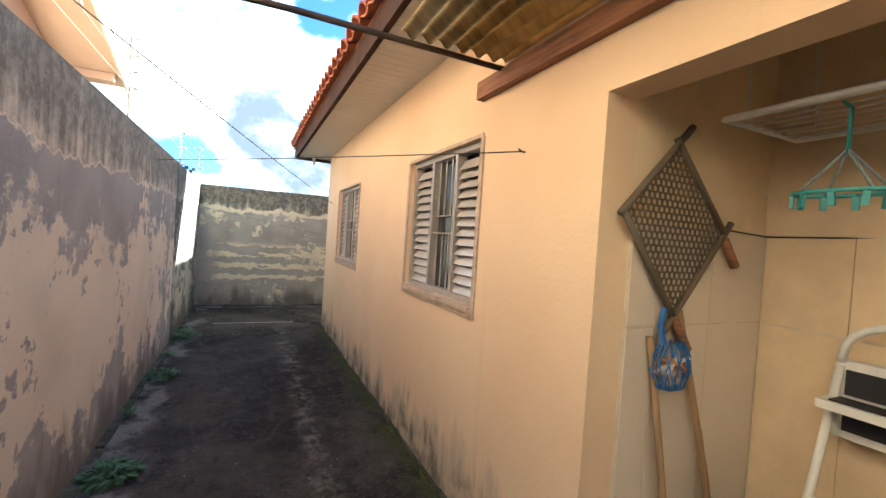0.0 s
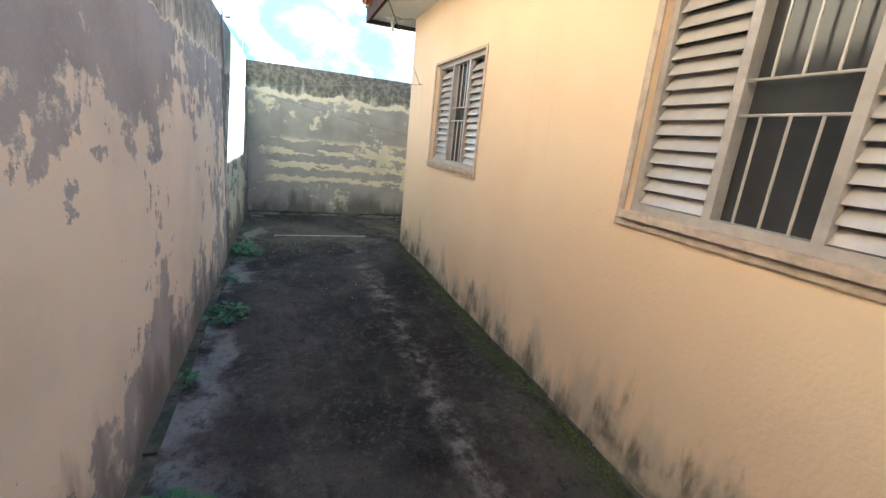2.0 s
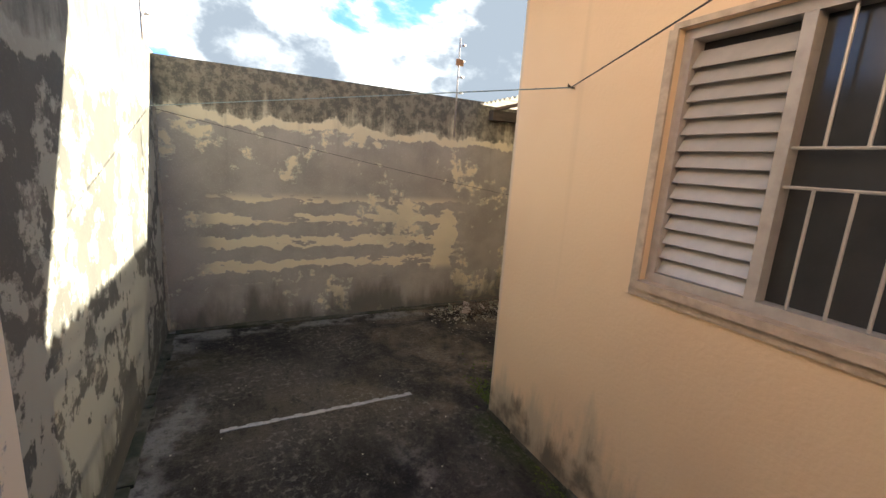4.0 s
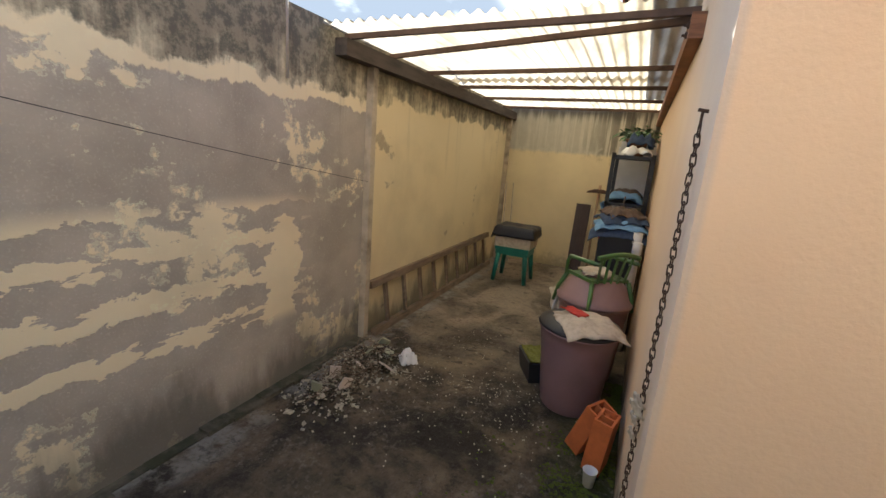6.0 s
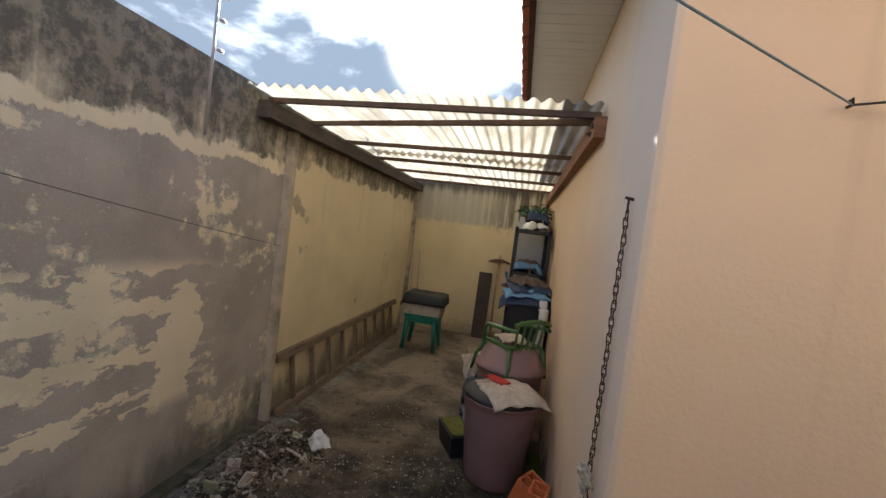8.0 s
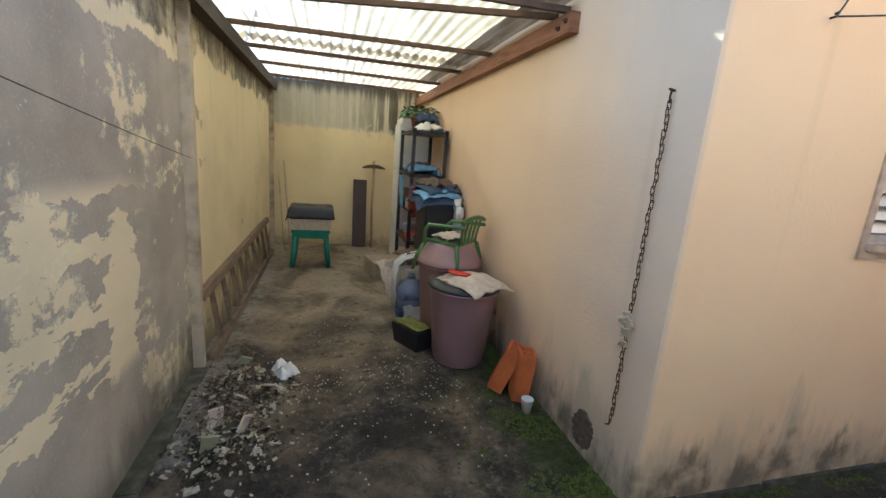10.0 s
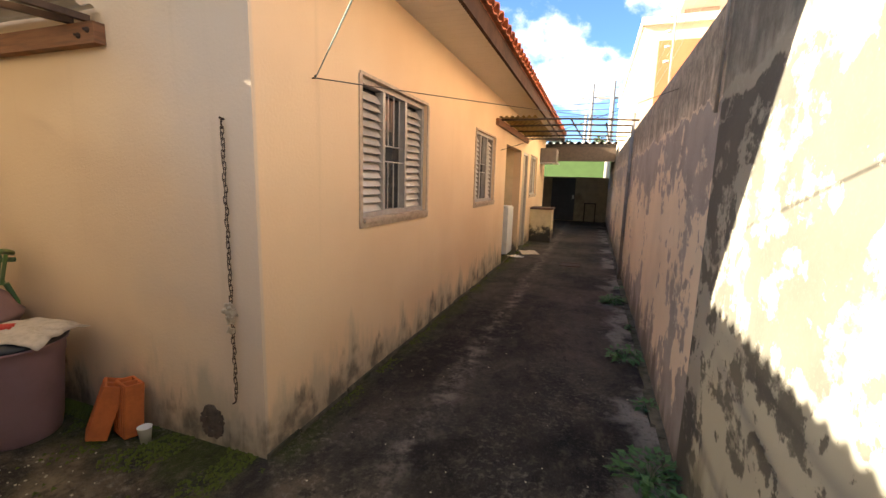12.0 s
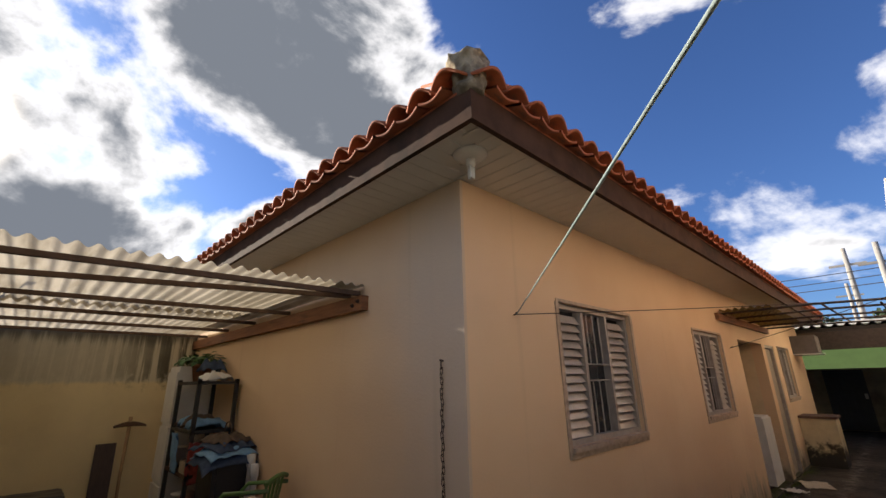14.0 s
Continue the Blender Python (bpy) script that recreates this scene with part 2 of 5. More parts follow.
def plain(name, color, rough=0.6, metal=0.0, vary=0.25, scale=9.0, bump=0.15, grain=(1, 1, 1), dirt=None, dirt_at=0.6, **more):
    """A surface with two scales of variation; dirt: the colour of its stains."""
    m, g = material(name)
    p = g.place()
    a = g.noise(g.scaled(p, *grain), scale, 5, 0.6)
    b = g.noise(p, scale * 0.22, 4)
    info = g.node("ShaderNodeObjectInfo").outputs["Random"]
    c = g.mix(g.step(a, 0.3, 0.75), color, tuple(v * (1 - vary) for v in color))
    c = g.mix(g.mul(info, vary * 0.7), c, tuple(v * 0.6 for v in color))
    if dirt:
        c = g.mix(g.mul(g.step(g.add(g.mul(a, 0.4), g.mul(b, 0.6)), dirt_at - 0.12, dirt_at + 0.12), 0.85), c, dirt)
    n = g.bump(a, bump, 0.01) if bump else None
    g.surface(c, rough, n, metal, **more)
    return m


def tile_clay():
    m, g = material("roof_tile_clay")
    p = g.place()
    info = g.node("ShaderNodeObjectInfo").outputs["Random"]
    a = g.noise(p, 12.0, 6, 0.65)
    c = g.mix(info, (0.40, 0.105, 0.035), (0.27, 0.075, 0.035))
    c = g.mix(g.mul(g.step(a, 0.5, 0.72), 0.6), c, (0.085, 0.055, 0.04))
    g.surface(c, 0.85, g.bump(a, 0.3, 0.006))
    return m


def fibreglass(name, clean, dirty):
    m, g = material(name)
    p = g.place()
    a = g.noise(g.scaled(p, 0.5, 3, 1), 3.0, 5)
    c = g.mix(g.step(a, 0.35, 0.75), clean, dirty)
    d = g.node("ShaderNodeBsdfDiffuse", {"Color": c})
    t = g.node("ShaderNodeBsdfTranslucent", {"Color": c})
    a1 = g.node("ShaderNodeMixShader", {0: 0.78})
    see = g.node("ShaderNodeBsdfTransparent", {"Color": (1.0, 0.93, 0.80)})
    a2 = g.node("ShaderNodeMixShader", {0: 0.02})
    g.tree.links.new(d.outputs[0], a1.inputs[1]), g.tree.links.new(t.outputs[0], a1.inputs[2])
    g.tree.links.new(a1.outputs[0], a2.inputs[1]), g.tree.links.new(see.outputs[0], a2.inputs[2])
    g.tree.links.new(a2.outputs[0], g.node("ShaderNodeOutputMaterial").inputs[0])
    return m


def clear(name, color, rough=0.05):
    m, g = material(name)
    g.surface(color, rough, None, 0.0, Transmission_Weight=0.9, IOR=1.45)
    return m


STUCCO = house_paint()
WALL_WEST = weathered_wall("west_wall_plaster", (0.79, 0.68, 0.53), (0.41, 0.375, 0.345), False, 0.505, 1.82, 0.85, 0.46, 0.0, 0.13, 0.45, 0.55)
# greyer plaster; both tones also darkened to offset the direct sun on it
WALL_WEST_REAR = weathered_wall("west_rear_plaster_toned_down", (0.36, 0.345, 0.285), (0.12, 0.113, 0.095), False, 0.50, 1.80, 0.8, 0.50, 0.05, 0.04)
WALL_NORTH = weathered_wall("north_wall_plaster", (0.80, 0.70, 0.475), (0.46, 0.41, 0.335), True, 0.552, 1.77, 0.92, 0.42, 0.05, -0.02, 0.4)
WALL_CREAM = weathered_wall("cream_wall_plaster", (0.76, 0.64, 0.39), (0.50, 0.42, 0.28), False, 0.40, 1.77, 0.9, 0.47, 0.07, 0.0, 0.45)
CONCRETE = yard_concrete()
CLAY = tile_clay()
FIBRE = fibreglass("fibreglass_sheet", (0.50, 0.445, 0.355), (0.27, 0.23, 0.17))
YELLOWED = fibreglass("yellowed_sheet", (0.40, 0.29, 0.12), (0.16, 0.11, 0.05))
SOFFIT = plain("white_pvc_lining", (0.66, 0.62, 0.57), 0.45, vary=0.08, scale=3, bump=0.02)
FASCIA = plain("brown_fascia_paint", (0.085, 0.047, 0.034), 0.9, vary=0.4, scale=6, grain=(1, 1, 1), dirt=(0.035, 0.027, 0.023), bump=0.2, Specular_IOR_Level=0.1)
TIMBER = plain("red_timber", (0.34, 0.14, 0.06), 0.7, vary=0.5, scale=14, grain=(0.3, 0.3, 4), dirt=(0.09, 0.05, 0.03), bump=0.3)
GREYWOOD = plain("weathered_wood", (0.24, 0.17, 0.11), 0.85, vary=0.45, scale=16, grain=(0.4, 2, 2), dirt=(0.09, 0.07, 0.05), bump=0.35)
DARKWOOD = plain("dark_rod", (0.075, 0.05, 0.035), 0.7, vary=0.4, scale=20)


def end_wall():
    """Cream paint below an old whitewashed band, with black runs in the sheltered corner."""
    m, g = material("end_wall_plaster")
    p = g.place()
    x, y, z = g.split(p)
    soft = g.noise(p, 1.6, 5)
    fine = g.noise(p, 11.0, 6, 0.65)
    c = g.mix(g.step(soft, 0.3, 0.75), (0.76, 0.63, 0.37), (0.66, 0.54, 0.32))
    band = g.step(g.add(z, g.mul(g.sub(fine, 0.5), 0.07)), 1.60, 1.66)
    c = g.mix(g.mul(band, 0.85), c, g.mix(fine, (0.60, 0.56, 0.45), (0.46, 0.42, 0.33)))
    drip = g.noise(g.scaled(p, 9.0, 9.0, 0.45), 1.6, 6, 0.65)
    corner = g.step(g.add(y, g.mul(g.sub(soft, 0.5), 0.7)), 0.95, 0.30)
    run = g.mul(g.mul(g.step(drip, 0.42, 0.56), g.step(g.add(z, g.mul(fine, 0.5)), 1.78, 1.98)), g.add(g.mul(corner, 0.8), 0.15))
    c = g.mix(run, c, (0.07, 0.062, 0.045))
    rim = g.mul(g.step(g.add(z, g.mul(drip, 0.35)), 2.22, 2.36), 0.7)
    c = g.mix(rim, c, (0.09, 0.08, 0.06))
    foot = g.step(g.sub(g.mul(fine, 0.5), z), 0.02, 0.25)
    c = g.mix(g.mul(foot, 0.55), c, (0.22, 0.18, 0.12))
    g.surface(c, 0.92, g.bump(g.add(fine, g.noise(p, 70.0, 3)), 0.3, 0.006))
    return m


WALL_EAST = end_wall()
POST = plain("cement_post", (0.56, 0.47, 0.34), 0.9, vary=0.3, scale=9, dirt=(0.13, 0.10, 0.07), bump=0.3)
BATTEN = plain("batten_wood", (0.13, 0.075, 0.05), 0.8, vary=0.4, scale=14, bump=0.2)
STEEL = plain("grey_steel_window", (0.43, 0.38, 0.335), 0.45, vary=0.2, scale=14, dirt=(0.30, 0.255, 0.215), bump=0.08)
SLATPAINT = plain("louvre_paint", (0.50, 0.45, 0.40), 0.38, 0.2, vary=0.15, scale=10, bump=0.05)
TRIM = plain("worn_cement_trim", (0.56, 0.43, 0.32), 0.9, vary=0.3, scale=18, dirt=(0.36, 0.28, 0.21), bump=0.5)
# near-black colour stands for the shade of the unlit rooms
DARK = plain("unlit_room_shade", (0.03, 0.026, 0.024), 0.9, bump=0)
# opaque near-black: the dark interior is put into the pane colour
GLASS = plain("dark_glass", (0.045, 0.045, 0.045), 0.15, vary=0.3, scale=5, bump=0)
TILE = plain("beige_ceramic", (0.66, 0.55, 0.43), 0.3, vary=0.06, scale=2.5, bump=0.03)
NICHE = plain("niche_paint", (0.77, 0.59, 0.37), 0.85, vary=0.15, scale=5, bump=0.15)
RUST = plain("rusty_iron", (0.10, 0.055, 0.035), 0.75, 0.4, vary=0.5, scale=40)
MAUVE = plain("mauve_plastic", (0.32, 0.195, 0.215), 0.45, vary=0.15, scale=5, dirt=(0.20, 0.125, 0.115), bump=0.05)
PALEMAUVE = plain("faded_mauve_plastic", (0.36, 0.215, 0.195), 0.5, vary=0.15, scale=5, bump=0.05)
BLACKP = plain("black_plastic", (0.022, 0.022, 0.025), 0.5, vary=0.3, scale=8, bump=0.1)
GREENP = plain("green_plastic", (0.085, 0.19, 0.05), 0.45, vary=0.25, scale=8, dirt=(0.16, 0.16, 0.10), bump=0.05)
TEAL = plain("teal_plastic", (0.015, 0.17, 0.125), 0.4, vary=0.2, scale=8, bump=0.03)
WHITEP = plain("white_paint", (0.74, 0.72, 0.68), 0.45, vary=0.12, scale=7, dirt=(0.50, 0.45, 0.38), dirt_at=0.7, bump=0.05)
CLOTH = plain("pale_cloth", (0.60, 0.51, 0.39), 0.95, vary=0.25, scale=26, dirt=(0.36, 0.27, 0.19), bump=0.4)
RED = plain("red_cloth", (0.62, 0.06, 0.04), 0.9, vary=0.3, scale=20, bump=0.3)
DENIM = plain("denim", (0.055, 0.085, 0.15), 0.95, vary=0.4, scale=30, bump=0.4)
SKYBLUE = plain("light_blue_cloth", (0.19, 0.36, 0.56), 0.9, vary=0.25, scale=24, bump=0.4)
BROWNCLOTH = plain("brown_cloth", (0.15, 0.105, 0.075), 0.95, vary=0.4, scale=22, bump=0.4)
LITTER = plain("leaf_litter", (0.085, 0.07, 0.04), 0.95, vary=0.7, scale=30, bump=0.3)
ORANGE = plain("hollow_clay_block", (0.62, 0.165, 0.045), 0.85, vary=0.25, scale=14, dirt=(0.42, 0.13, 0.06), bump=0.3)
CARD = plain("dusty_cardboard", (0.37, 0.30, 0.22), 0.9, vary=0.25, scale=9, bump=0.15)
MOSSM = plain("moss", (0.12, 0.155, 0.022), 1.0, vary=0.6, scale=60, bump=0.8)
LEAF = plain("weed_leaf", (0.06, 0.165, 0.04), 0.6, vary=0.5, scale=18, bump=0.1)
FOREST = plain("tree_leaf", (0.035, 0.07, 0.025), 0.7, vary=0.5, scale=3, bump=0)
JUG = clear("blue_jug_plastic", (0.45, 0.58, 0.92), 0.12)
PAPER = plain("old_label", (0.70, 0.60, 0.50), 0.8, vary=0.15, bump=0)
TURQ = plain("turquoise_plastic", (0.045, 0.28, 0.27), 0.4, vary=0.15, bump=0)
BLUENET = plain("blue_net", (0.03, 0.13, 0.36), 0.7, vary=0.3, scale=40, bump=0.2)
ONION = plain("orange_peel", (0.62, 0.28, 0.09), 0.7, vary=0.4, scale=20, bump=0.1)
WHITEWALL = plain("neighbour_render", (0.70, 0.60, 0.47), 0.9, vary=0.12, scale=2.2, bump=0.1)
UNDERSIDE = plain("neighbour_underside", (0.62, 0.47, 0.36), 0.9, vary=0.12, scale=1.4, bump=0.05)
TERRA = plain("neighbour_terracotta", (0.55, 0.20, 0.10), 0.9, vary=0.2, scale=2, bump=0.1)
GREENWALL = plain("green_house_paint", (0.09, 0.16, 0.045), 0.85, vary=0.15, scale=2, bump=0.05)
GATE = plain("dark_gate_paint", (0.055, 0.062, 0.075), 0.5, vary=0.3, scale=5, bump=0.05)
DARKWALL = plain("shaded_render", (0.50, 0.42, 0.29), 0.9, vary=0.25, scale=4, dirt=(0.22, 0.18, 0.13), bump=0.2)
POLE = plain("utility_pole", (0.36, 0.34, 0.32), 0.9, vary=0.2, bump=0.1)
BULB = plain("white_glass_lamp", (0.82, 0.82, 0.80), 0.25, vary=0.03, bump=0)
ROPE = plain("rope_fibre", (0.26, 0.33, 0.33), 0.9, vary=0.4, scale=60, bump=0.5)
WIRE = plain("dark_wire", (0.05, 0.04, 0.035), 0.6, bump=0)
FARGREEN = plain("far_ground", (0.10, 0.10, 0.06), 0.95, vary=0.4, scale=0.3)


# ---- mesh helpers ----
def finish(name, bm, mat, bevel=0.0, smooth=False, parent=None, solid=0.0):
    if bevel:
        bmesh.ops.bevel(bm, geom=[e for e in bm.edges if e.is_manifold and e.calc_face_angle(0) > 0.5], offset=bevel, segments=2, affect="EDGES", clamp_overlap=True)
    me = bpy.data.meshes.new(name)
    bmesh.ops.recalc_face_normals(bm, faces=bm.faces)
    bm.to_mesh(me)
    bm.free()
    if smooth:
        me.shade_smooth()
    for one in mat if isinstance(mat, (list, tuple)) else (mat,):
        me.materials.append(one)
    ob = new(name, me)
    if solid:
        s = ob.modifiers.new("thick", "SOLIDIFY")
        s.thickness, s.offset = solid, 0
    if parent is not None:
        ob.parent = parent
    return ob


def add_box(bm, x0, x1, y0, y1, z0, z1, m=None):
    vs = [bm.verts.new(Vector((x, y, z)) if m is None else m @ Vector((x, y, z))) for z in (z0, z1) for x, y in ((x0, y0), (x1, y0), (x1, y1), (x0, y1))]
    for q in ((3, 2, 1, 0), (4, 5, 6, 7), (0, 1, 5, 4), (1, 2, 6, 5), (2, 3, 7, 6), (3, 0, 4, 7)):
        bm.faces.new([vs[i] for i in q])
    return vs


def box(name, x0, x1, y0, y1, z0, z1, mat, bevel=0.0, parent=None, m=None):
    bm = bmesh.new()
    add_box(bm, x0, x1, y0, y1, z0, z1, m)
    return finish(name, bm, mat, bevel, parent=parent)


def add_tube(bm, points, r, sides=8, caps=True):
    pts = [Vector(p) for p in points]
    rings, up = [], None
    for i, p in enumerate(pts):
        d = (pts[min(i + 1, len(pts) - 1)] - pts[max(i - 1, 0)]).normalized()
        if up is None:
            up = d.orthogonal().normalized()
        up = (up - d * up.dot(d)).normalized()
        side = d.cross(up)
        rr = r[i] if isinstance(r, (list, tuple)) else r
        rings.append([bm.verts.new(p + (up * math.cos(a) + side * math.sin(a)) * rr) for a in (2 * math.pi * k / sides for k in range(sides))])
    for a, b in zip(rings, rings[1:]):
        for k in range(sides):
            bm.faces.new((a[k], a[(k + 1) % sides], b[(k + 1) % sides], b[k]))
    if caps:
        bm.faces.new(rings[0][::-1]), bm.faces.new(rings[-1])


def tube(name, points, r, mat, sides=8, parent=None):
    bm = bmesh.new()
    add_tube(bm, points, r, sides)
    return finish(name, bm, mat, smooth=True, parent=parent)


def add_lathe(bm, profile, sides=32, m=Matrix()):
    rings = [[bm.verts.new(m @ Vector((r * math.cos(2 * math.pi * k / sides), r * math.sin(2 * math.pi * k / sides), z))) for k in range(sides)] for r, z in profile]
    for a, b in zip(rings, rings[1:]):
        for k in range(sides):
            bm.faces.new((a[k], a[(k + 1) % sides], b[(k + 1) % sides], b[k]))
    bm.faces.new(rings[0][::-1]), bm.faces.new(rings[-1])


def lathe(name, profile, mat, sides=32, parent=None, m=Matrix()):
    bm = bmesh.new()
    add_lathe(bm, profile, sides, m)
    return finish(name, bm, mat, smooth=True, parent=parent)


def empty(name, m, label, category, group=""):
    e = new(name)
    e.empty_display_size = 0.1
    e.matrix_world = m
    return tagged(e, label, category, group)


def sheet(name, w, d, res, fold, mat, parent=None, m=Matrix(), seed=0.0, droop=0.0, thick=0.004, ragged=0.0):
    """A piece of cloth w by d with folds; its rim droops."""
    fold *= 0.68
    bm = bmesh.new()
    grid = []
    for i in range(res + 1):
        row = []
        for j in range(res + 1):
            u, v = i / res - 0.5, j / res - 0.5
            edge = 2 * (u ** 4 + v ** 4) ** 0.25
            k = 1 + ragged * noise.noise((u * 4 + seed, v * 4, 9.0)) * edge
            z = fold * noise.noise((u * 5 + seed, v * 5, seed)) + fold * 0.3 * noise.noise((u * 11 + seed, v * 9, 2.0)) - droop * max(0.0, edge - 0.62) ** 1.3 * 2
            row.append(bm.verts.new(m @ Vector((u * w * k, v * d * k, z))))
        grid.append(row)
    for i in range(res):
        for j in range(res):
            bm.faces.new((grid[i][j], grid[i + 1][j], grid[i + 1][j + 1], grid[i][j + 1]))
    return finish(name, bm, mat, smooth=True, parent=parent, solid=thick)


def holed(bm, axis, at, thick, a0, a1, z0, z1, holes):
    """A wall along an axis with rectangular holes (a0, a1, z0, z1) right through it."""
    cuts = sorted({a0, a1, *(h[0] for h in holes), *(h[1] for h in holes)})
    for p, q in zip(cuts, cuts[1:]):
        spans, low = [], z0
        for h in sorted((h for h in holes if h[0] <= p and h[1] >= q), key=lambda h: h[2]):
            spans.append((low, h[2]))
            low = h[3]
        spans.append((low, z1))
        for s, e in spans:
            if e - s > 1e-4:
                if axis == "y":
                    add_box(bm, at, at + thick, p, q, s, e)
                else:
                    add_box(bm, p, q, at, at + thick, s, e)
    bmesh.ops.remove_doubles(bm, verts=bm.verts, dist=1e-5)


# ---- large structure ----
EAVE = 2.69
W1, W2, W3 = (-4.815, -3.735), (-2.07, -0.935), (-9.7, -8.6)
SILL, HEAD = 1.125, 2.075
NICHE_Y, NICHE_TOP = (-7.25, -5.69), 2.07
DOOR_Y = (-8.25, -7.50)

ground = box("ground", -60, 60, -60, 60, -0.4, -0.01, FARGREEN)
tagged(ground, "bare earth and distant ground around the lots", "ground", kind="structure")
floor = box("floor", -1.96, 5.0, -16.0, 1.99, -0.009, 0.0, CONCRETE)
tagged(floor, "dark mossy stained concrete yard floor", "floor", kind="structure")

bm = bmesh.new()
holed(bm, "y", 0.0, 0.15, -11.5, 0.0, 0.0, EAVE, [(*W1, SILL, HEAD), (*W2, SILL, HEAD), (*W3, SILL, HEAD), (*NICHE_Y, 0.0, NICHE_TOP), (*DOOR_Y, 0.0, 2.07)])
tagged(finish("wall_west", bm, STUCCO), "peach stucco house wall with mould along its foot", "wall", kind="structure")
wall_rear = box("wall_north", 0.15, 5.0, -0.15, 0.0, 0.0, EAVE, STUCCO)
tagged(wall_rear, "peach stucco rear house wall, greyer towards the corner", "wall", kind="structure")
tagged(box("wall_south", 0.15, 5.0, -11.5, -11.35, 0.0, EAVE, STUCCO), "peach stucco front house wall", "wall", kind="structure")
# room surfaces coloured near-black in place of indoor shade
tagged(box("house_floor", 0.15, 5.0, -11.35, -0.15, 0.0, 0.03, DARK), "floor inside the house, its shade painted near-black", "floor", kind="structure")
tagged(box("wall_inner", 1.16, 1.26, -11.35, -0.15, 0.03, EAVE - 0.03, DARK), "inner wall of the house, its shade painted near-black", "wall", kind="structure")

# laundry niche
tagged(box("niche_wall_north", 0.15, 1.12, -5.69, -5.60, 0.03, 2.5, NICHE), "beige painted side wall of the laundry niche", "wall", kind="structure")
tagged(box("niche_wall_east", 1.0, 1.1, -7.35, -5.69, 0.03, 2.5, NICHE), "peach back wall of the laundry niche", "wall", kind="structure")
tagged(box("niche_wall_south", 0.15, 1.12, -7.35, -7.25, 0.03, 2.5, NICHE), "peach side wall of the laundry niche", "wall", kind="structure")
tagged(box("niche_ceiling", 0.15, 1.0, -7.25, -5.69, 2.44, 2.5, NICHE), "peach ceiling of the laundry niche", "ceiling", kind="structure")

# boundary walls
boundary_west = box("boundary_wall_west", -2.10, -1.95, -16.0, -0.69, 0.0, 2.25, WALL_WEST, 0.012)
tagged(boundary_west, "flaking pinkish plaster boundary wall, black with mould on top", "wall", kind="structure")
tagged(box("boundary_wall_north", -1.95, 1.43, 1.98, 2.13, 0.0, 2.22, WALL_NORTH, 0.012), "grey plaster boundary wall with rows of flaking cream paint", "wall", kind="structure")
tagged(box("boundary_wall_cream", 1.43, 5.15, 1.98, 2.13, 0.0, 2.20, WALL_CREAM, 0.01), "cream boundary wall with a black mouldy top", "wall", kind="structure")
tagged(box("boundary_wall_east", 5.0, 5.15, -0.15, 1.98, 0.0, 2.26, WALL_EAST), "cream end wall, whitewashed on top, with black mould runs", "wall", kind="structure")

# sunlit stretch, in the plaster whose colours are lowered against the sun
tagged(box("boundary_wall_west_rear", -2.10, -1.95, -0.69, 2.13, 0.0, 2.25, WALL_WEST_REAR, 0.012), "grey boundary wall with peeling cream paint, colours darkened against direct sun", "wall", kind="structure")
# cement posts against the boundary walls
for x, top in ((1.43, 2.04), (4.9, 2.04)):
    p = box("wall_post", x - 0.028, x + 0.028, 1.925, 1.98, 0.0, top, POST, 0.010)
    tagged(p, "slim cement post against the boundary wall", "post", "posts of the yard roof")
# plinth crack strip along the house
bm = bmesh.new()
y = -11.4
while y < -0.02:
    d = random.uniform(0.25, 0.5)
    q = 0.008 + 0.012 * random.random()
    add_box(bm, -q, 0.001, y, min(y + d * 0.97, 0.0), 0.0, 0.010 + 0.022 * random.random())
    y += d
tagged(finish("baseboard", bm, plain("mossy_skirt", (0.13, 0.115, 0.08), 0.95, vary=0.5, scale=16, dirt=(0.03, 0.035, 0.015), dirt_at=0.5, bump=0.6), 0.006), "crumbling cement skirt along the house foot", "skirting", kind="structure")

# dark mossy crack where the slab meets the boundary walls
SKIRT = bpy.data.materials["mossy_skirt"]
bm = bmesh.new()
y = -15.9
while y < 1.85:
    d = random.uniform(0.12, 0.3)
    add_box(bm, -1.95, -1.91 + 0.03 * random.random(), y, min(y + d, 1.9), 0.0, 0.006 + 0.02 * random.random())
    y += d
x = -1.9
while x < 1.3:
    d = random.uniform(0.12, 0.3)
    add_box(bm, x, x + d, 1.93 - 0.04 * random.random(), 1.98, 0.0, 0.006 + 0.02 * random.random())
    x += d
tagged(finish("wall_foot", bm, SKIRT, 0.004), "dark mossy crack along the boundary wall foot", "skirting", kind="structure")


# ---- eaves and roof ----
OX, OY = -0.50, 0.44
PITCH = math.tan(radians(17))
bm = bmesh.new()
for i in range(0, 121):
    # boards run across the long eave, with open V joints
    y0 = OY - 0.03 - (i + 1) * 0.1
    if y0 > -11.9:
        near_corner = max(0.0, y0 + 0.1) / OY
        add_box(bm, OX + 0.03, 0.0 if y0 < -0.1 else -0.46 * near_corner, y0 + 0.004, y0 + 0.1, EAVE, EAVE + 0.01)
for i in range(0, 55):
    x0 = OX + 0.5 + i * 0.1 - 0.46
    if x0 < 4.95:
        lo = 0.0 if x0 >= 0 else -x0 * OY / -OX
        add_box(bm, x0 + 0.004, x0 + 0.1, lo + 0.003, OY - 0.03, EAVE + 0.0005, EAVE + 0.0105)
tagged(finish("soffit", bm, SOFFIT), "white boarded eaves lining", "ceiling", kind="structure")
tagged(box("soffit_backing", OX + 0.03, 5.1, -11.9, OY - 0.03, EAVE + 0.012, EAVE + 0.03, SOFFIT), "eaves lining carrier", "ceiling", kind="structure")
bm = bmesh.new()
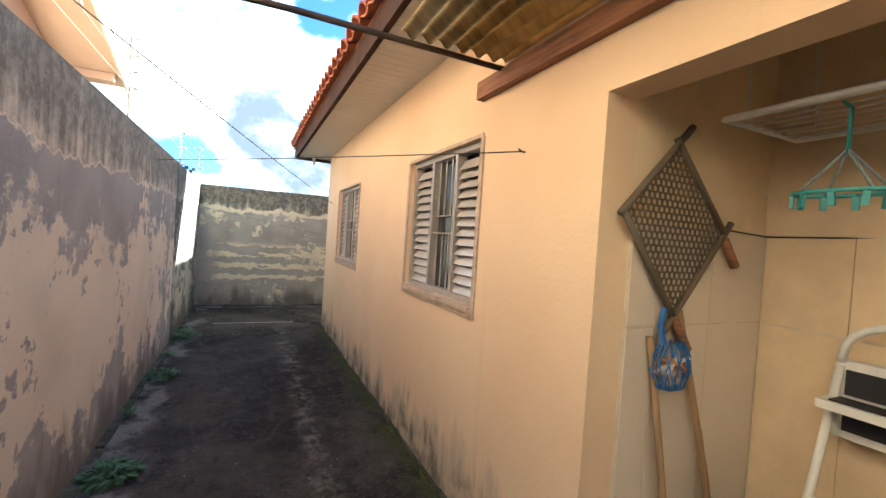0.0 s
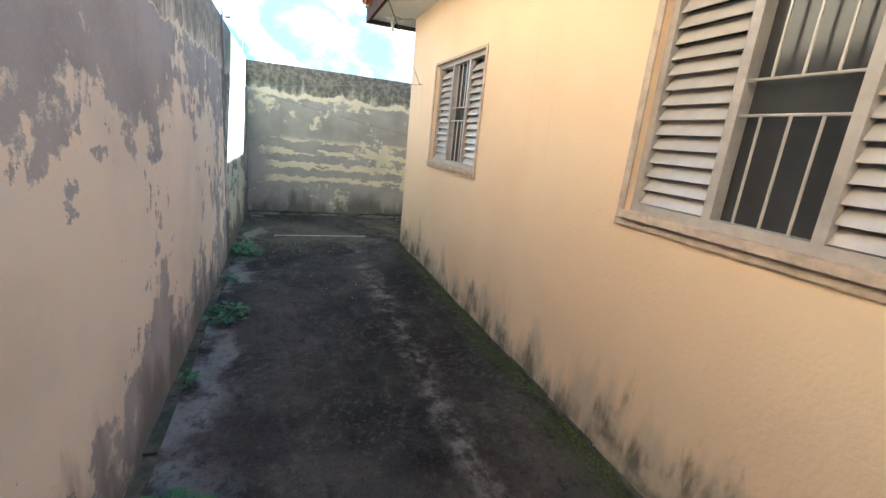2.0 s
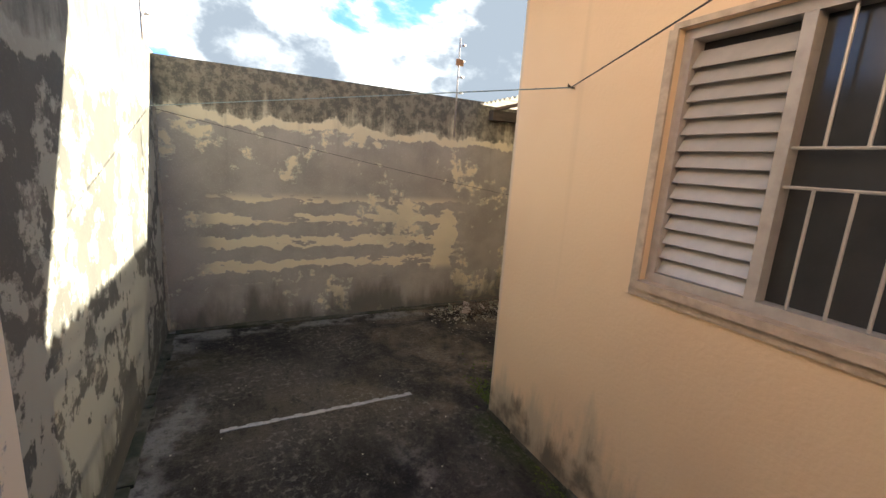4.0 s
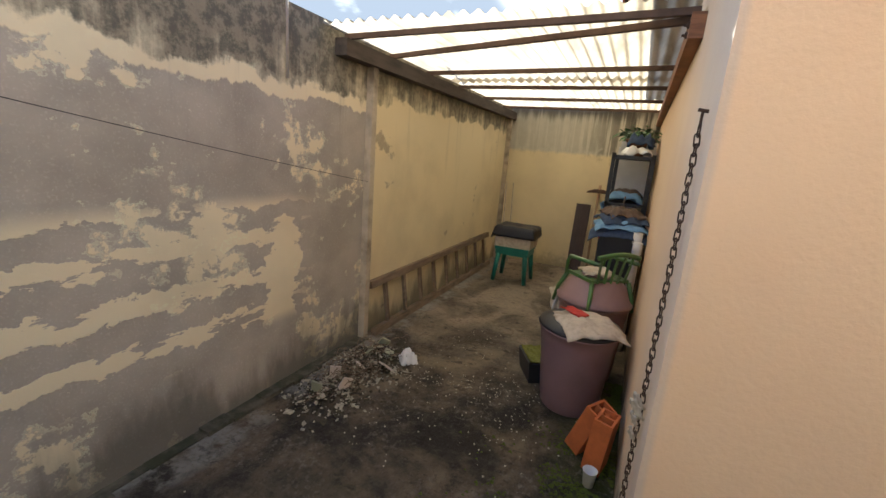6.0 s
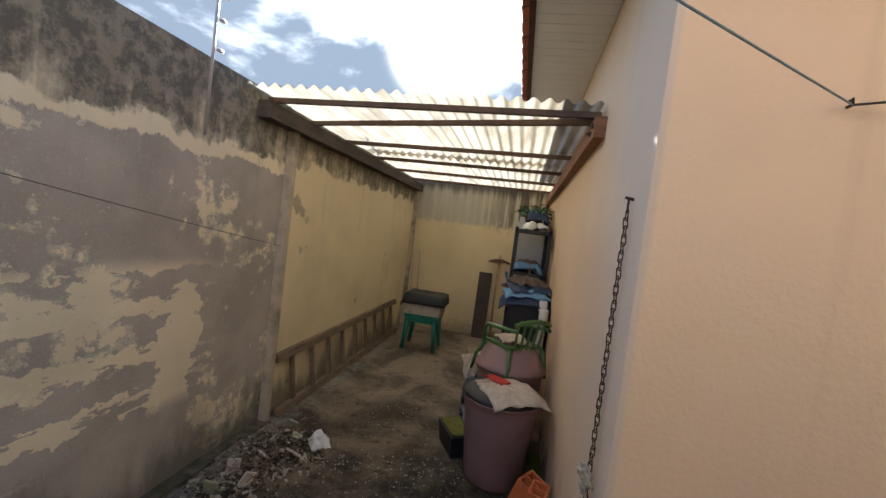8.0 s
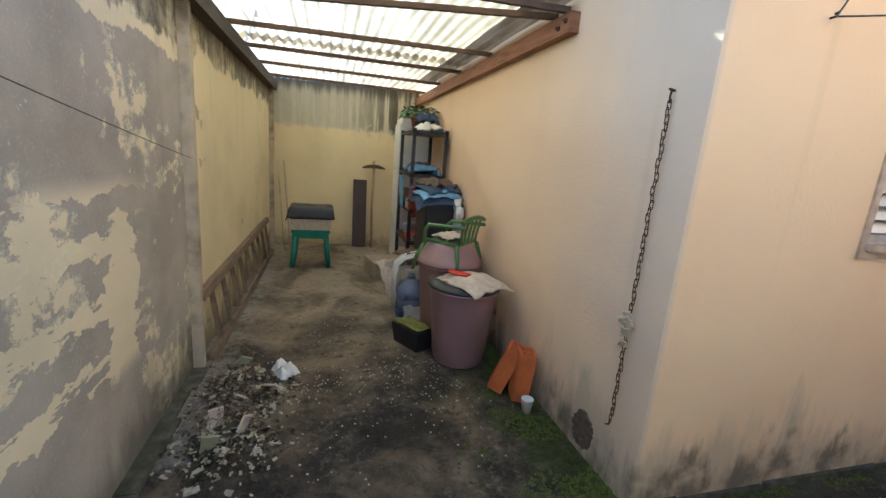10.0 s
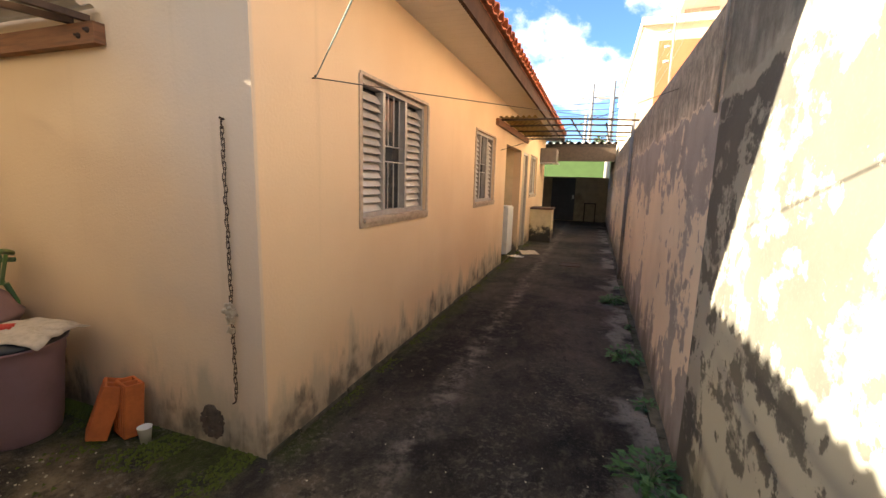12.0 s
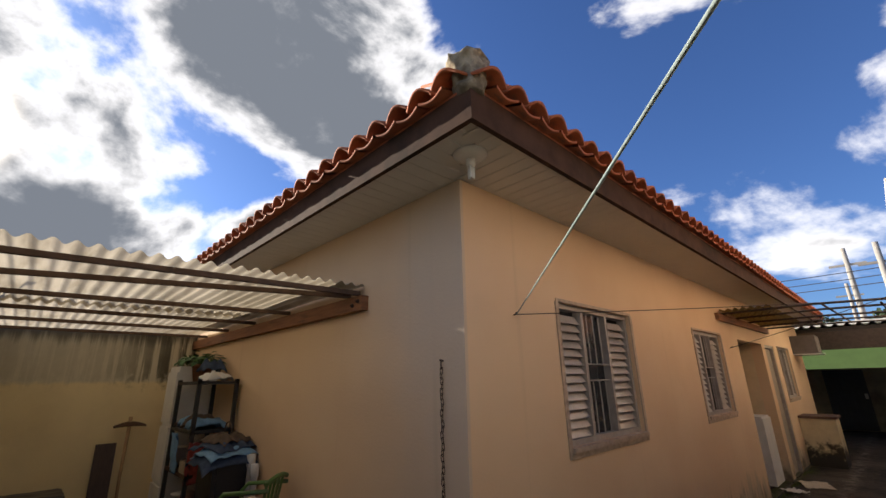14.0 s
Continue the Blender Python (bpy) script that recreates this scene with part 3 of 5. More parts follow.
add_box(bm, OX, OX + 0.028, -11.95, OY, EAVE - 0.045, EAVE + 0.135)
add_box(bm, OX + 0.03, OX + 0.05, -11.95, OY - 0.04, EAVE - 0.022, EAVE - 0.001)
tagged(finish("fascia_west", bm, FASCIA, 0.004), "faded brown painted fascia board under the tiles", "fascia", kind="structure")
bm = bmesh.new()
add_box(bm, OX + 0.0285, 5.1, OY - 0.028, OY, EAVE - 0.045, EAVE + 0.135)
tagged(finish("fascia_north", bm, FASCIA, 0.004), "dark weathered fascia board under the tiles", "fascia", kind="structure")

roof = new("roof", None)
tagged(roof, "hipped roof of red clay barrel tiles", "roof", kind="structure")


def tile_mesh(name):
    bm = bmesh.new()
    ring = []
    for i, yy in enumerate((0.0, 0.20, 0.42)):
        k = 1.0 - 0.14 * (i / 2)
        # S profile: a low channel beside a high barrel
        ring.append([bm.verts.new((s * 0.098, yy, 0.004 + 0.066 * k * math.cos(s * 1.5))) for j, s in enumerate(np.linspace(-1.0, 1.0, 9))])
    low = [[bm.verts.new(v.co - Vector((0, 0, 0.016))) for v in r] for r in ring]
    for a, b in zip(ring, ring[1:]):
        for k in range(8):
            bm.faces.new((a[k], a[k + 1], b[k + 1], b[k]))
    for a, b in zip(low, low[1:]):
        for k in range(8):
            bm.faces.new((a[k + 1], a[k], b[k], b[k + 1]))
    for a, b in ((ring[0], low[0]), (low[-1], ring[-1])):
        for k in range(8):
            bm.faces.new((b[k], b[k + 1], a[k + 1], a[k]))
    for k in (0, 8):
        for i in range(2):
            bm.faces.new((ring[i][k], low[i][k], low[i + 1][k], ring[i + 1][k]))
    me = bpy.data.meshes.new(name)
    bmesh.ops.recalc_face_normals(bm, faces=bm.faces)
    bm.to_mesh(me)
    bm.free()
    me.shade_smooth()
    me.materials.append(CLAY)
    return me


def channel_mesh(name):
    bm = bmesh.new()
    rows = [[bm.verts.new((s * 0.082, yy, -0.004 - 0.026 * math.cos(s * 1.5))) for s in np.linspace(-1, 1, 7)] for yy in (-0.015, 0.42)]
    under = [[bm.verts.new(v.co - Vector((0, 0, 0.014))) for v in r] for r in rows]
    for k in range(6):
        bm.faces.new((rows[0][k], rows[0][k + 1], rows[1][k + 1], rows[1][k]))
        bm.faces.new((under[0][k + 1], under[0][k], under[1][k], under[1][k + 1]))
        bm.faces.new((under[0][k], under[0][k + 1], rows[0][k + 1], rows[0][k]))
    me = bpy.data.meshes.new(name)
    bmesh.ops.recalc_face_normals(bm, faces=bm.faces)
    bm.to_mesh(me)
    bm.free()
    me.shade_smooth()
    me.materials.append(CLAY)
    return me


# ---- windows ----
def slat_mesh(width):
    bm = bmesh.new()
    add_box(bm, -0.002, 0.002, 0, width, -0.037, 0.037, pose(0, 0, 0, 0, 32, 0))
    me = bpy.data.meshes.new("slat")
    bm.to_mesh(me)
    bm.free()
    me.materials.append(SLATPAINT)
    return me


def window(y0, y1, label, narrow):
    """A steel window: two louvred leaves beside a barred middle, in a worn cement surround."""
    e = empty("window", pose(0.0, y0, SILL), label, "window", "windows of the house wall")
    e["kind"] = "structure"
    wid, hei = y1 - y0, HEAD - SILL
    bm = bmesh.new()
    t = 0.035
    add_box(bm, -0.012, 0.0, -t, wid + t, -t, 0.0), add_box(bm, -0.008, 0.0, -t * 0.6, wid + t * 0.6, hei, hei + t * 0.6)
    add_box(bm, -0.010, 0.0, -t, 0.0, 0.0, hei), add_box(bm, -0.010, 0.0, wid, wid + t, 0.0, hei)
    finish("surround", bm, TRIM, 0.004, parent=e)
    box("sill", -0.03, 0.07, 0.0, wid, 0.0, 0.03, TRIM, 0.006, parent=e)
    bm = bmesh.new()
    f = 0.035
    add_box(bm, 0.03, 0.10, 0, wid, 0.03, 0.03 + f), add_box(bm, 0.03, 0.10, 0, wid, hei - f, hei)
    third = wid / 3
    for yy in (0.0, third - f / 2, 2 * third - f / 2, wid - f):
        add_box(bm, 0.032, 0.098, yy, yy + f, 0.03 + f, hei - f)
    finish("frame", bm, STEEL, 0.004, parent=e)
    width = third - f * 1.25
    me = slat_mesh(width)
    for side in (0, 2):
        for k in range(14):
            s = new("slat", me)
            s.parent = e
            s.matrix_basis = pose(0.066, side * third + f * (1.0 if side == 0 else 0.55), 0.10 + k * (hei - 0.17) / 13.5)
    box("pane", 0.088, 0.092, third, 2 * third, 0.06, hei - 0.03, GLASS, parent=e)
    # added black sheet that paints the shade seen between the slats
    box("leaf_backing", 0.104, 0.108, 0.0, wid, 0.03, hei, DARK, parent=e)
    bm = bmesh.new()
    for k in range(3):
        yy = third + (k + 1) * third / 4
        for z0, z1 in ((0.06, hei * 0.45), (hei * 0.57, hei - 0.03)):
            add_tube(bm, ((0.05, yy, z0), (0.05, yy, z1)), 0.005, 6)
    for z in (hei * 0.45, hei * 0.57):
        add_tube(bm, ((0.05, third, z), (0.05, 2 * third, z)), 0.005, 6)
    finish("grille", bm, SLATPAINT, parent=e)
    return e


window(*W2, "grey steel louvred window with bars in worn cement surround", 0)
window(*W1, "grey steel louvred window with bars beside the laundry niche", 0)
window(*W3, "grey steel louvred window near the front door", 0)

# ---- door ----
door = empty("door", pose(0.06, DOOR_Y[0], 0.0), "closed beige painted door in the house wall", "door")
box("frame_post", -0.05, 0.05, 0.0, 0.05, 0.0, 2.07, STEEL, 0.004, parent=door)
box("frame_post", -0.05, 0.05, 0.70, 0.75, 0.0, 2.07, STEEL, 0.004, parent=door)
box("frame_head", -0.05, 0.05, 0.05, 0.70, 2.02, 2.07, STEEL, 0.004, parent=door)
bm = bmesh.new()
add_box(bm, 0.0, 0.035, 0.055, 0.695, 0.01, 2.015)
for z0, z1 in ((0.15, 0.95), (1.05, 1.9)):
    add_box(bm, -0.006, 0.0, 0.13, 0.62, z0, z1)
finish("leaf", bm, plain("door_paint", (0.42, 0.34, 0.26), 0.5, dirt=(0.26, 0.2, 0.15)), 0.004, parent=door)
tube("handle", ((-0.05, 0.14, 1.0), (-0.05, 0.25, 1.0)), 0.008, STEEL, parent=door)

# ---- yard roof ----
def batten(name, a, b, r, mat, label, group):
    """A squared pole from a to b."""
    a, b = Vector(a), Vector(b)
    m = look(a, b)
    bm = bmesh.new()
    n = 6
    d = (b - a).length
    rows = []
    for i in range(n + 1):
        k = r * (1 + 0.12 * noise.noise((a.x * 3 + i, a.y, 1.0)))
        s = 0.006 * noise.noise((i * 0.9, a.x * 5, 4.0))
        rows.append([bm.verts.new(m @ Vector((x * k + s, y * k, -d * i / n))) for x, y in ((-1, -1), (1, -1), (1, 1), (-1, 1))])
    for p, q in zip(rows, rows[1:]):
        for k in range(4):
            bm.faces.new((p[k], p[(k + 1) % 4], q[(k + 1) % 4], q[k]))
    bm.faces.new(rows[0]), bm.faces.new(rows[-1])
    return tagged(finish(name, bm, mat, 0.004), label, "beam", group)


def corrugated(name, x0, x1, y0, y1, z, along, pitch, amp, mat, label, fall=0.0):
    """A wavy sheet; its waves run along the named axis."""
    bm = bmesh.new()
    across = (y1 - y0) if along == "x" else (x1 - x0)
    n = int(across / pitch * 8)
    m = 8
    rows = []
    for i in range(n + 1):
        s = across * i / n
        h = amp * math.sin(2 * math.pi * s / pitch)
        row = []
        for j in range(m + 1):
            u = j / m
            sag = -0.02 * math.sin(u * math.pi * 4) * (0.4 + 0.6 * noise.noise((s, u * 3, 0)))
            if along == "x":
                row.append(bm.verts.new((x0 + (x1 - x0) * u + 0.01 * noise.noise((s * 9, j, 1)), y0 + s, z + h + sag * 0.4 + fall * s / across)))
            else:
                row.append(bm.verts.new((x0 + s, y0 + (y1 - y0) * u, z + h + sag * 0.4 + fall * s / across)))
        rows.append(row)
    for a, b in zip(rows, rows[1:]):
        for k in range(m):
            bm.faces.new((a[k], a[k + 1], b[k + 1], b[k]))
    return tagged(finish(name, bm, mat, smooth=True, solid=0.0 if mat in (FIBRE, YELLOWED) else 0.006), label, "roof sheet", "corrugated roof sheets")


# beams on the house wall and the boundary wall
b = box("wall_beam", 0.90, 5.0, 0.0, 0.055, 2.04, 2.14, TIMBER, 0.006)
tagged(b, "red-brown timber beam bolted along the rear house wall", "beam")
for x in (0.94, 1.01):
    t = lathe("bolt", ((0.0, 0.0), (0.014, 0.0), (0.014, 0.008), (0.006, 0.012), (0.006, 0.022), (0.0, 0.022)), RUST, 8, m=pose(x, 0.055, 2.10 - (x - 0.94) * 0.3, -90))
    tagged(t, "rusty bolt through the timber beam", "bolt", "bolts of the beam")
b = box("boundary_beam", 1.05, 5.0, 1.89, 1.978, 2.04, 2.14, plain("sooty_timber", (0.10, 0.075, 0.055), 0.85, vary=0.5, scale=12, grain=(0.4, 2, 2), bump=0.3), 0.006)
tagged(b, "dark weathered timber beam along the boundary wall", "beam")
for xa, xb in ((1.12, 0.98), (1.65, 1.10), (2.25, 2.1), (2.95, 2.9), (3.7, 3.7), (4.5, 4.5)):
    batten("roof_batten", (xa, 1.95, 2.16), (xb, 0.02, 2.165), 0.015, BATTEN, "slim dark timber batten under the roof sheets", "battens of the yard roof")
corrugated("corrugated_sheet", 0.93, 2.85, 0.02, 2.07, 2.21, "x", 0.080, 0.013, FIBRE, "cream translucent corrugated roof sheet over the yard", -0.02)
corrugated("corrugated_sheet", 2.70, 4.98, 0.02, 2.07, 2.225, "x", 0.080, 0.013, FIBRE, "cream translucent corrugated roof sheet over the yard", -0.02)

# ---- awning over the laundry door ----
tagged(box("awning_beam", -0.045, 0.0, -7.9, -4.80, 2.27, 2.36, TIMBER, 0.005), "red timber wall beam under the awning", "beam")
for i, y in enumerate((-5.02, -5.75, -6.5, -7.3, -7.85)):
    a, b = Vector((-0.03, y, 2.365)), Vector((-1.97, y - 0.05, 2.33 + 0.02 * (i % 2)))
    mid = (a + b) / 2 + Vector((0, 0.01, 0.02))
    tagged(tube("awning_rod", (a, mid, b), 0.014, DARKWOOD, 8), "thin dark pole across the passage", "pole", "poles of the awning")
for x, y1 in ((-1.05, -5.1), (-1.55, -5.6)):
    tagged(tube("awning_rod", ((x, y1, 2.37), (x - 0.1, -8.0, 2.37)), 0.012, DARKWOOD, 8), "thin dark pole along the passage", "pole", "poles of the awning")
corrugated("awning_sheet", -0.56, -0.005, -7.85, -5.0, 2.41, "y", 0.085, 0.016, YELLOWED, "dirty yellowed corrugated awning sheet", 0.0)
tagged(tube("awning_edge_pole", ((-1.905, -5.30, 0.0), (-1.91, -5.34, 1.2), (-1.915, -5.36, 2.48)), 0.032, plain("grey_post_paint", (0.24, 0.225, 0.22), 0.6, vary=0.3, scale=10, dirt=(0.09, 0.08, 0.07)), 4), "grey wooden post standing against the boundary wall", "post")

# ---- front end of the passage ----
tagged(box("gate_wall", -1.95, 5.0, -16.15, -16.0, 0.0, 1.72, DARKWALL, 0.01), "dim rendered front wall beside the gate", "wall", kind="structure")
# unseen wall, added to keep the low east sun off the porch floor
tagged(box("porch_wall_east", 5.0, 5.12, -16.0, -11.5, 0.0, 2.5, DARKWALL), "unseen wall added to block the sun from the porch", "wall", kind="structure")
gate = empty("gate", pose(-0.75, -15.94, 0.02), "closed dark grey sheet-steel gate", "gate")
bm = bmesh.new()
add_box(bm, 0, 0.9, -0.02, 0.02, 0, 1.66)
for k in range(6):
    add_box(bm, 0.05 + k * 0.145, 0.05 + k * 0.145 + 0.06, 0.02, 0.032, 0.05, 1.6)
finish("leaf", bm, GATE, 0.004, parent=gate)
box("lock", 0.03, 0.10, 0.034, 0.06, 0.85, 1.0, WHITEP, 0.006, parent=gate)
tagged(box("porch_roof", -1.95, 5.0, -16.2, -11.52, 2.50, 2.58, plain("dark_roof", (0.055, 0.045, 0.04), 0.9, vary=0.4)), "dark low porch roof at the front of the house", "roof", kind="structure")
for k in range(9):
    tagged(box("porch_rafter", -1.93 + k * 0.42, -1.86 + k * 0.42, -16.0, -11.625, 2.40, 2.497, DARKWOOD, 0.005), "dark timber rafter under the porch roof", "beam", "rafters of the porch")
tagged(box("porch_beam", -1.95, 0.0, -11.62, -11.52, 2.10, 2.497, DARKWOOD, 0.006), "dark deep timber porch beam across the passage", "beam")
tagged(corrugated("porch_sheet", -1.98, -0.01, -12.3, -11.45, 2.62, "y", 0.20, 0.035, plain("fibre_cement", (0.16, 0.14, 0.125), 0.9, vary=0.4, scale=5), "dark corrugated fibre-cement porch sheet"), category="roof sheet")

green = empty("green_house", pose(-6, -24, 0), "green rendered house across the street with white window frames", "house")
box("wall", 0, 14, -5, 0, 0, 3.6, GREENWALL, 0.01, parent=green)
for k, x in enumerate((0.6, 8.2, 11.0)):
    w_ = box("window", x, x + 1.3, 0.0, 0.05, 1.0, 2.3, WHITEP, 0.01, parent=green)
    box("pane", x + 0.08, x + 1.22, 0.05, 0.06, 1.08, 2.22, GLASS, parent=green)
    box("band", x - 0.2, x + 1.5, 0.0, 0.06, 2.42, 2.5, WHITEP, 0.01, parent=green)
box("roof", -0.3, 14.3, -5.3, 0.35, 3.6, 3.75, WHITEP, 0.01, parent=green)

tank = empty("laundry_tank", pose(-0.52, -9.55, 0), "cream cement water tank with a mouldy base and dark lid", "tank")


def mouldy_cement():
    """Cream cement with a ragged tide of black mould from the ground."""
    m, g = material("mouldy_cement")
    p = g.place()
    x, y, z = g.split(p)
    a = g.noise(p, 7.0, 6, 0.65)
    c = g.mix(g.step(a, 0.3, 0.75), (0.66, 0.55, 0.34), (0.55, 0.45, 0.28))
    c = g.mix(g.step(g.sub(g.mul(a, 0.9), z), 0.05, 0.25), c, (0.05, 0.044, 0.032))
    g.surface(c, 0.92, g.bump(a, 0.3, 0.01))
    return m


bm = bmesh.new()
add_box(bm, 0.0, 0.51, 0.0, 0.6, 0.0, 0.80)
finish("body", bm, mouldy_cement(), 0.012, parent=tank)
bm = bmesh.new()
add_box(bm, -0.03, 0.515, -0.03, 0.63, 0.80, 0.84)
finish("lid", bm, plain("brown_lid", (0.12, 0.07, 0.05), 0.8), 0.01, parent=tank)

ac = empty("air_conditioner", pose(-0.02, -10.9, 1.97), "old boxy air conditioner set in the house wall", "air conditioner")
box("casing", -0.40, 0.02, 0.0, 0.6, 0.02, 0.40, plain("ac_casing", (0.13, 0.11, 0.10), 0.6), 0.01, parent=ac)
bm = bmesh.new()
for k in range(10):
    add_box(bm, -0.412, -0.40, 0.03, 0.57, 0.05 + k * 0.033, 0.065 + k * 0.033)
finish("grille", bm, STEEL, parent=ac)
box("shelf", -0.45, 0.02, -0.03, 0.63, 0.0, 0.018, WHITEP, 0.004, parent=ac)

washer = empty("washing_machine", pose(0.06, -6.99, 0.03), "white top-loading washing machine in the niche", "washing machine")
bm = bmesh.new()
add_box(bm, 0, 0.56, 0, 0.55, 0.02, 0.92)
finish("body", bm, WHITEP, 0.02, parent=washer)
box("lid", 0.02, 0.54, 0.02, 0.53, 0.92, 0.945, WHITEP, 0.01, parent=washer)
box("panel", 0.42, 0.56, 0.02, 0.53, 0.945, 1.04, STEEL, 0.015, parent=washer)
for k in range(4):
    tube("foot", ((0.06 + 0.44 * (k % 2), 0.06 + 0.43 * (k // 2), 0.0), (0.06 + 0.44 * (k % 2), 0.06 + 0.43 * (k // 2), 0.03)), 0.02, BLACKP, parent=washer)
tagged(sheet("floor_cloth", 0.34, 0.5, 16, 0.02, CLOTH, m=pose(-0.28, -7.1, 0.022, 0, 0, 20), seed=4.0, ragged=0.3), "pale crumpled rag on the concrete floor", "rag")
tagged(sheet("floor_cloth", 0.22, 0.25, 12, 0.03, WHITEP, m=pose(-0.12, -6.45, 0.03, 0, 0, 50), seed=9.0, ragged=0.4), "white crumpled plastic bag on the floor", "plastic bag")
drain = empty("drain_grate", pose(-1.15, -6.2, 0.0), "dark iron drain grate in the passage floor", "drain")
bm = bmesh.new()
for k in range(8):
    add_box(bm, -0.15 + k * 0.04, -0.13 + k * 0.04, -0.15, 0.15, 0.0, 0.008)
add_box(bm, -0.17, 0.17, -0.18, -0.15, 0, 0.009), add_box(bm, -0.17, 0.17, 0.15, 0.18, 0, 0.009)
finish("grate", bm, RUST, parent=drain)
tbl = empty("work_stool", pose(-1.35, -15.2, 0), "small dark wooden stool by the gate wall", "stool")
box("seat", -0.22, 0.22, -0.16, 0.16, 0.72, 0.76, DARKWOOD, 0.006, parent=tbl)
for sx in (-1, 1):
    for sy in (-1, 1):
        box("leg", sx * 0.19 - 0.02, sx * 0.19 + 0.02, sy * 0.13 - 0.02, sy * 0.13 + 0.02, 0, 0.72, DARKWOOD, 0.004, parent=tbl)

# ---- laundry niche things ----
# ceramic tiles on two niche walls are laid last; here the loose things
net = empty("wooden_screen", pose(0.425, -5.735, 1.28), "old diamond-hung screen of hexagonal mesh in a wooden frame", "screen")
nc = [Vector((-0.06, 0, 0.0)), Vector((0.21, 0, 0.33)), Vector((-0.10, 0, 0.65)), Vector((-0.36, 0, 0.38))]
for k in range(4):
    a, b = nc[k], nc[(k + 1) % 4]
    d = (b - a).normalized()
    ext = 0.10 if k in (0, 2) else 0.0
    tube("frame_bar", (a - d * ext, b + d * (0.06 if k == 0 else 0.02)), 0.014, plain("screen_wood", (0.13, 0.10, 0.065), 0.8, vary=0.4) if k == 0 else bpy.data.materials["screen_wood"], 6, parent=net)
bm = bmesh.new()
cellh = 0.028
for r_ in range(-1, 28):
    for c_ in range(-16, 14):
        cx, cz = c_ * cellh + (cellh / 2 if r_ % 2 else 0), 0.01 + r_ * cellh * 0.866
        q = Vector((cx, 0, cz))
        inside = all((nc[(k + 1) % 4] - nc[k]).cross(q - nc[k]).y < -0.004 for k in range(4)) or all((nc[(k + 1) % 4] - nc[k]).cross(q - nc[k]).y > 0.004 for k in range(4))
        if inside:
            o = [bm.verts.new((cx + cellh * 0.577 * math.sin(a), 0, cz + cellh * 0.577 * math.cos(a))) for a in (math.pi / 3 * i for i in range(6))]
            n_ = [bm.verts.new((cx + cellh * 0.43 * math.sin(a), 0, cz + cellh * 0.43 * math.cos(a))) for a in (math.pi / 3 * i for i in range(6))]
            for i in range(6):
                bm.faces.new((o[i], o[(i + 1) % 6], n_[(i + 1) % 6], n_[i]))
tagged(finish("mesh", bm, bpy.data.materials["screen_wood"], parent=net, solid=0.004), kind="stuff")
tube("handle", (nc[1] + Vector((0.0, 0, -0.02)), nc[1] + Vector((0.07, -0.01, -0.13))), 0.018, TIMBER, 8, parent=net)
tube("handle", (nc[0] + Vector((0.0, 0, 0.0)), nc[0] + Vector((0.08, -0.01, -0.13))), 0.018, TIMBER, 8, parent=net)

bag = empty("net_bag", pose(0.34, -5.76, 1.05), "blue net bag of orange pegs hanging from the screen", "net bag")
for k in range(14):
    box("peg", -0.006, 0.006, -0.004, 0.004, -0.035, 0.035, ONION if k % 3 else WHITEP, 0.002, parent=bag, m=pose(0.045 * math.cos(k * 2.4), 0.02 * math.sin(k * 1.7), 0.02 + 0.05 * (k % 4) / 3, 70 * math.sin(k), 80 * math.cos(k * 1.3), 40 * k))
bm = bmesh.new()
for k in range(12):
    a = k * math.pi / 6
    add_tube(bm, [(r * math.cos(a + h * 4), r * math.sin(a + h * 4) * 0.6, h) for r, h in ((0.005, -0.045), (0.06, -0.03), (0.088, 0.03), (0.082, 0.09), (0.05, 0.14))], 0.003, 4)
    add_tube(bm, [(r * math.cos(a - h * 4), r * math.sin(a - h * 4) * 0.6, h) for r, h in ((0.005, -0.045), (0.06, -0.03), (0.088, 0.03), (0.082, 0.09), (0.05, 0.14))], 0.003, 4)
add_tube(bm, ((-0.05, 0, 0.13), (-0.06, 0.01, 0.2), (-0.02, 0.03, 0.26)), 0.012, 6)
finish("netting", bm, BLUENET, parent=bag)
for xa, za, xb in ((0.27, 1.20, 0.40), (0.42, 1.30, 0.72), (0.60, 0.80, 0.68)):
    s_ = tube("broom_stick", ((xb, -5.80, 0.03), ((xa + xb) / 2, -5.775, za / 2), (xa, -5.718, za)), 0.013, plain("broomstick_wood", (0.33, 0.20, 0.10), 0.6, vary=0.35, grain=(3, 3, 0.4)), 8)
    tagged(s_, "worn wooden broom handle leaning on the niche wall", "broom handle", "broom handles")

ladder = empty("step_ladder", pose(0.90, -6.24, 0.03, 0, 0, 90), "white folding step ladder with black treads", "step ladder")
for sx in (-0.2, 0.2):
    tube("rail", ((sx * 1.15, 0.30, 0.0), (sx, 0.02, 1.12)), 0.014, WHITEP, 10, parent=ladder)
tube("top_bar", [(0.2 * math.cos(a), 0.02 - 0.02 * math.sin(a), 1.12 + 0.17 * math.sin(a) ** 0.6) for a in np.linspace(0.02, math.pi - 0.02, 13)], 0.014, WHITEP, 10, parent=ladder)
for z, d in ((0.98, 0.10), (0.62, 0.16), (0.30, 0.22)):
    yy = 0.30 - 0.28 * z / 1.12
    tr = box("tread", -0.21, 0.21, yy - 0.02, yy + d, z, z + 0.03, WHITEP, 0.006, parent=ladder)
    box("grip", -0.18, 0.18, yy, yy + d - 0.015, z + 0.031, z + 0.036, BLACKP, 0.002, parent=ladder)
box("platform", -0.21, 0.21, -0.04, 0.02, 0.86, 1.14, WHITEP, 0.008, parent=ladder)
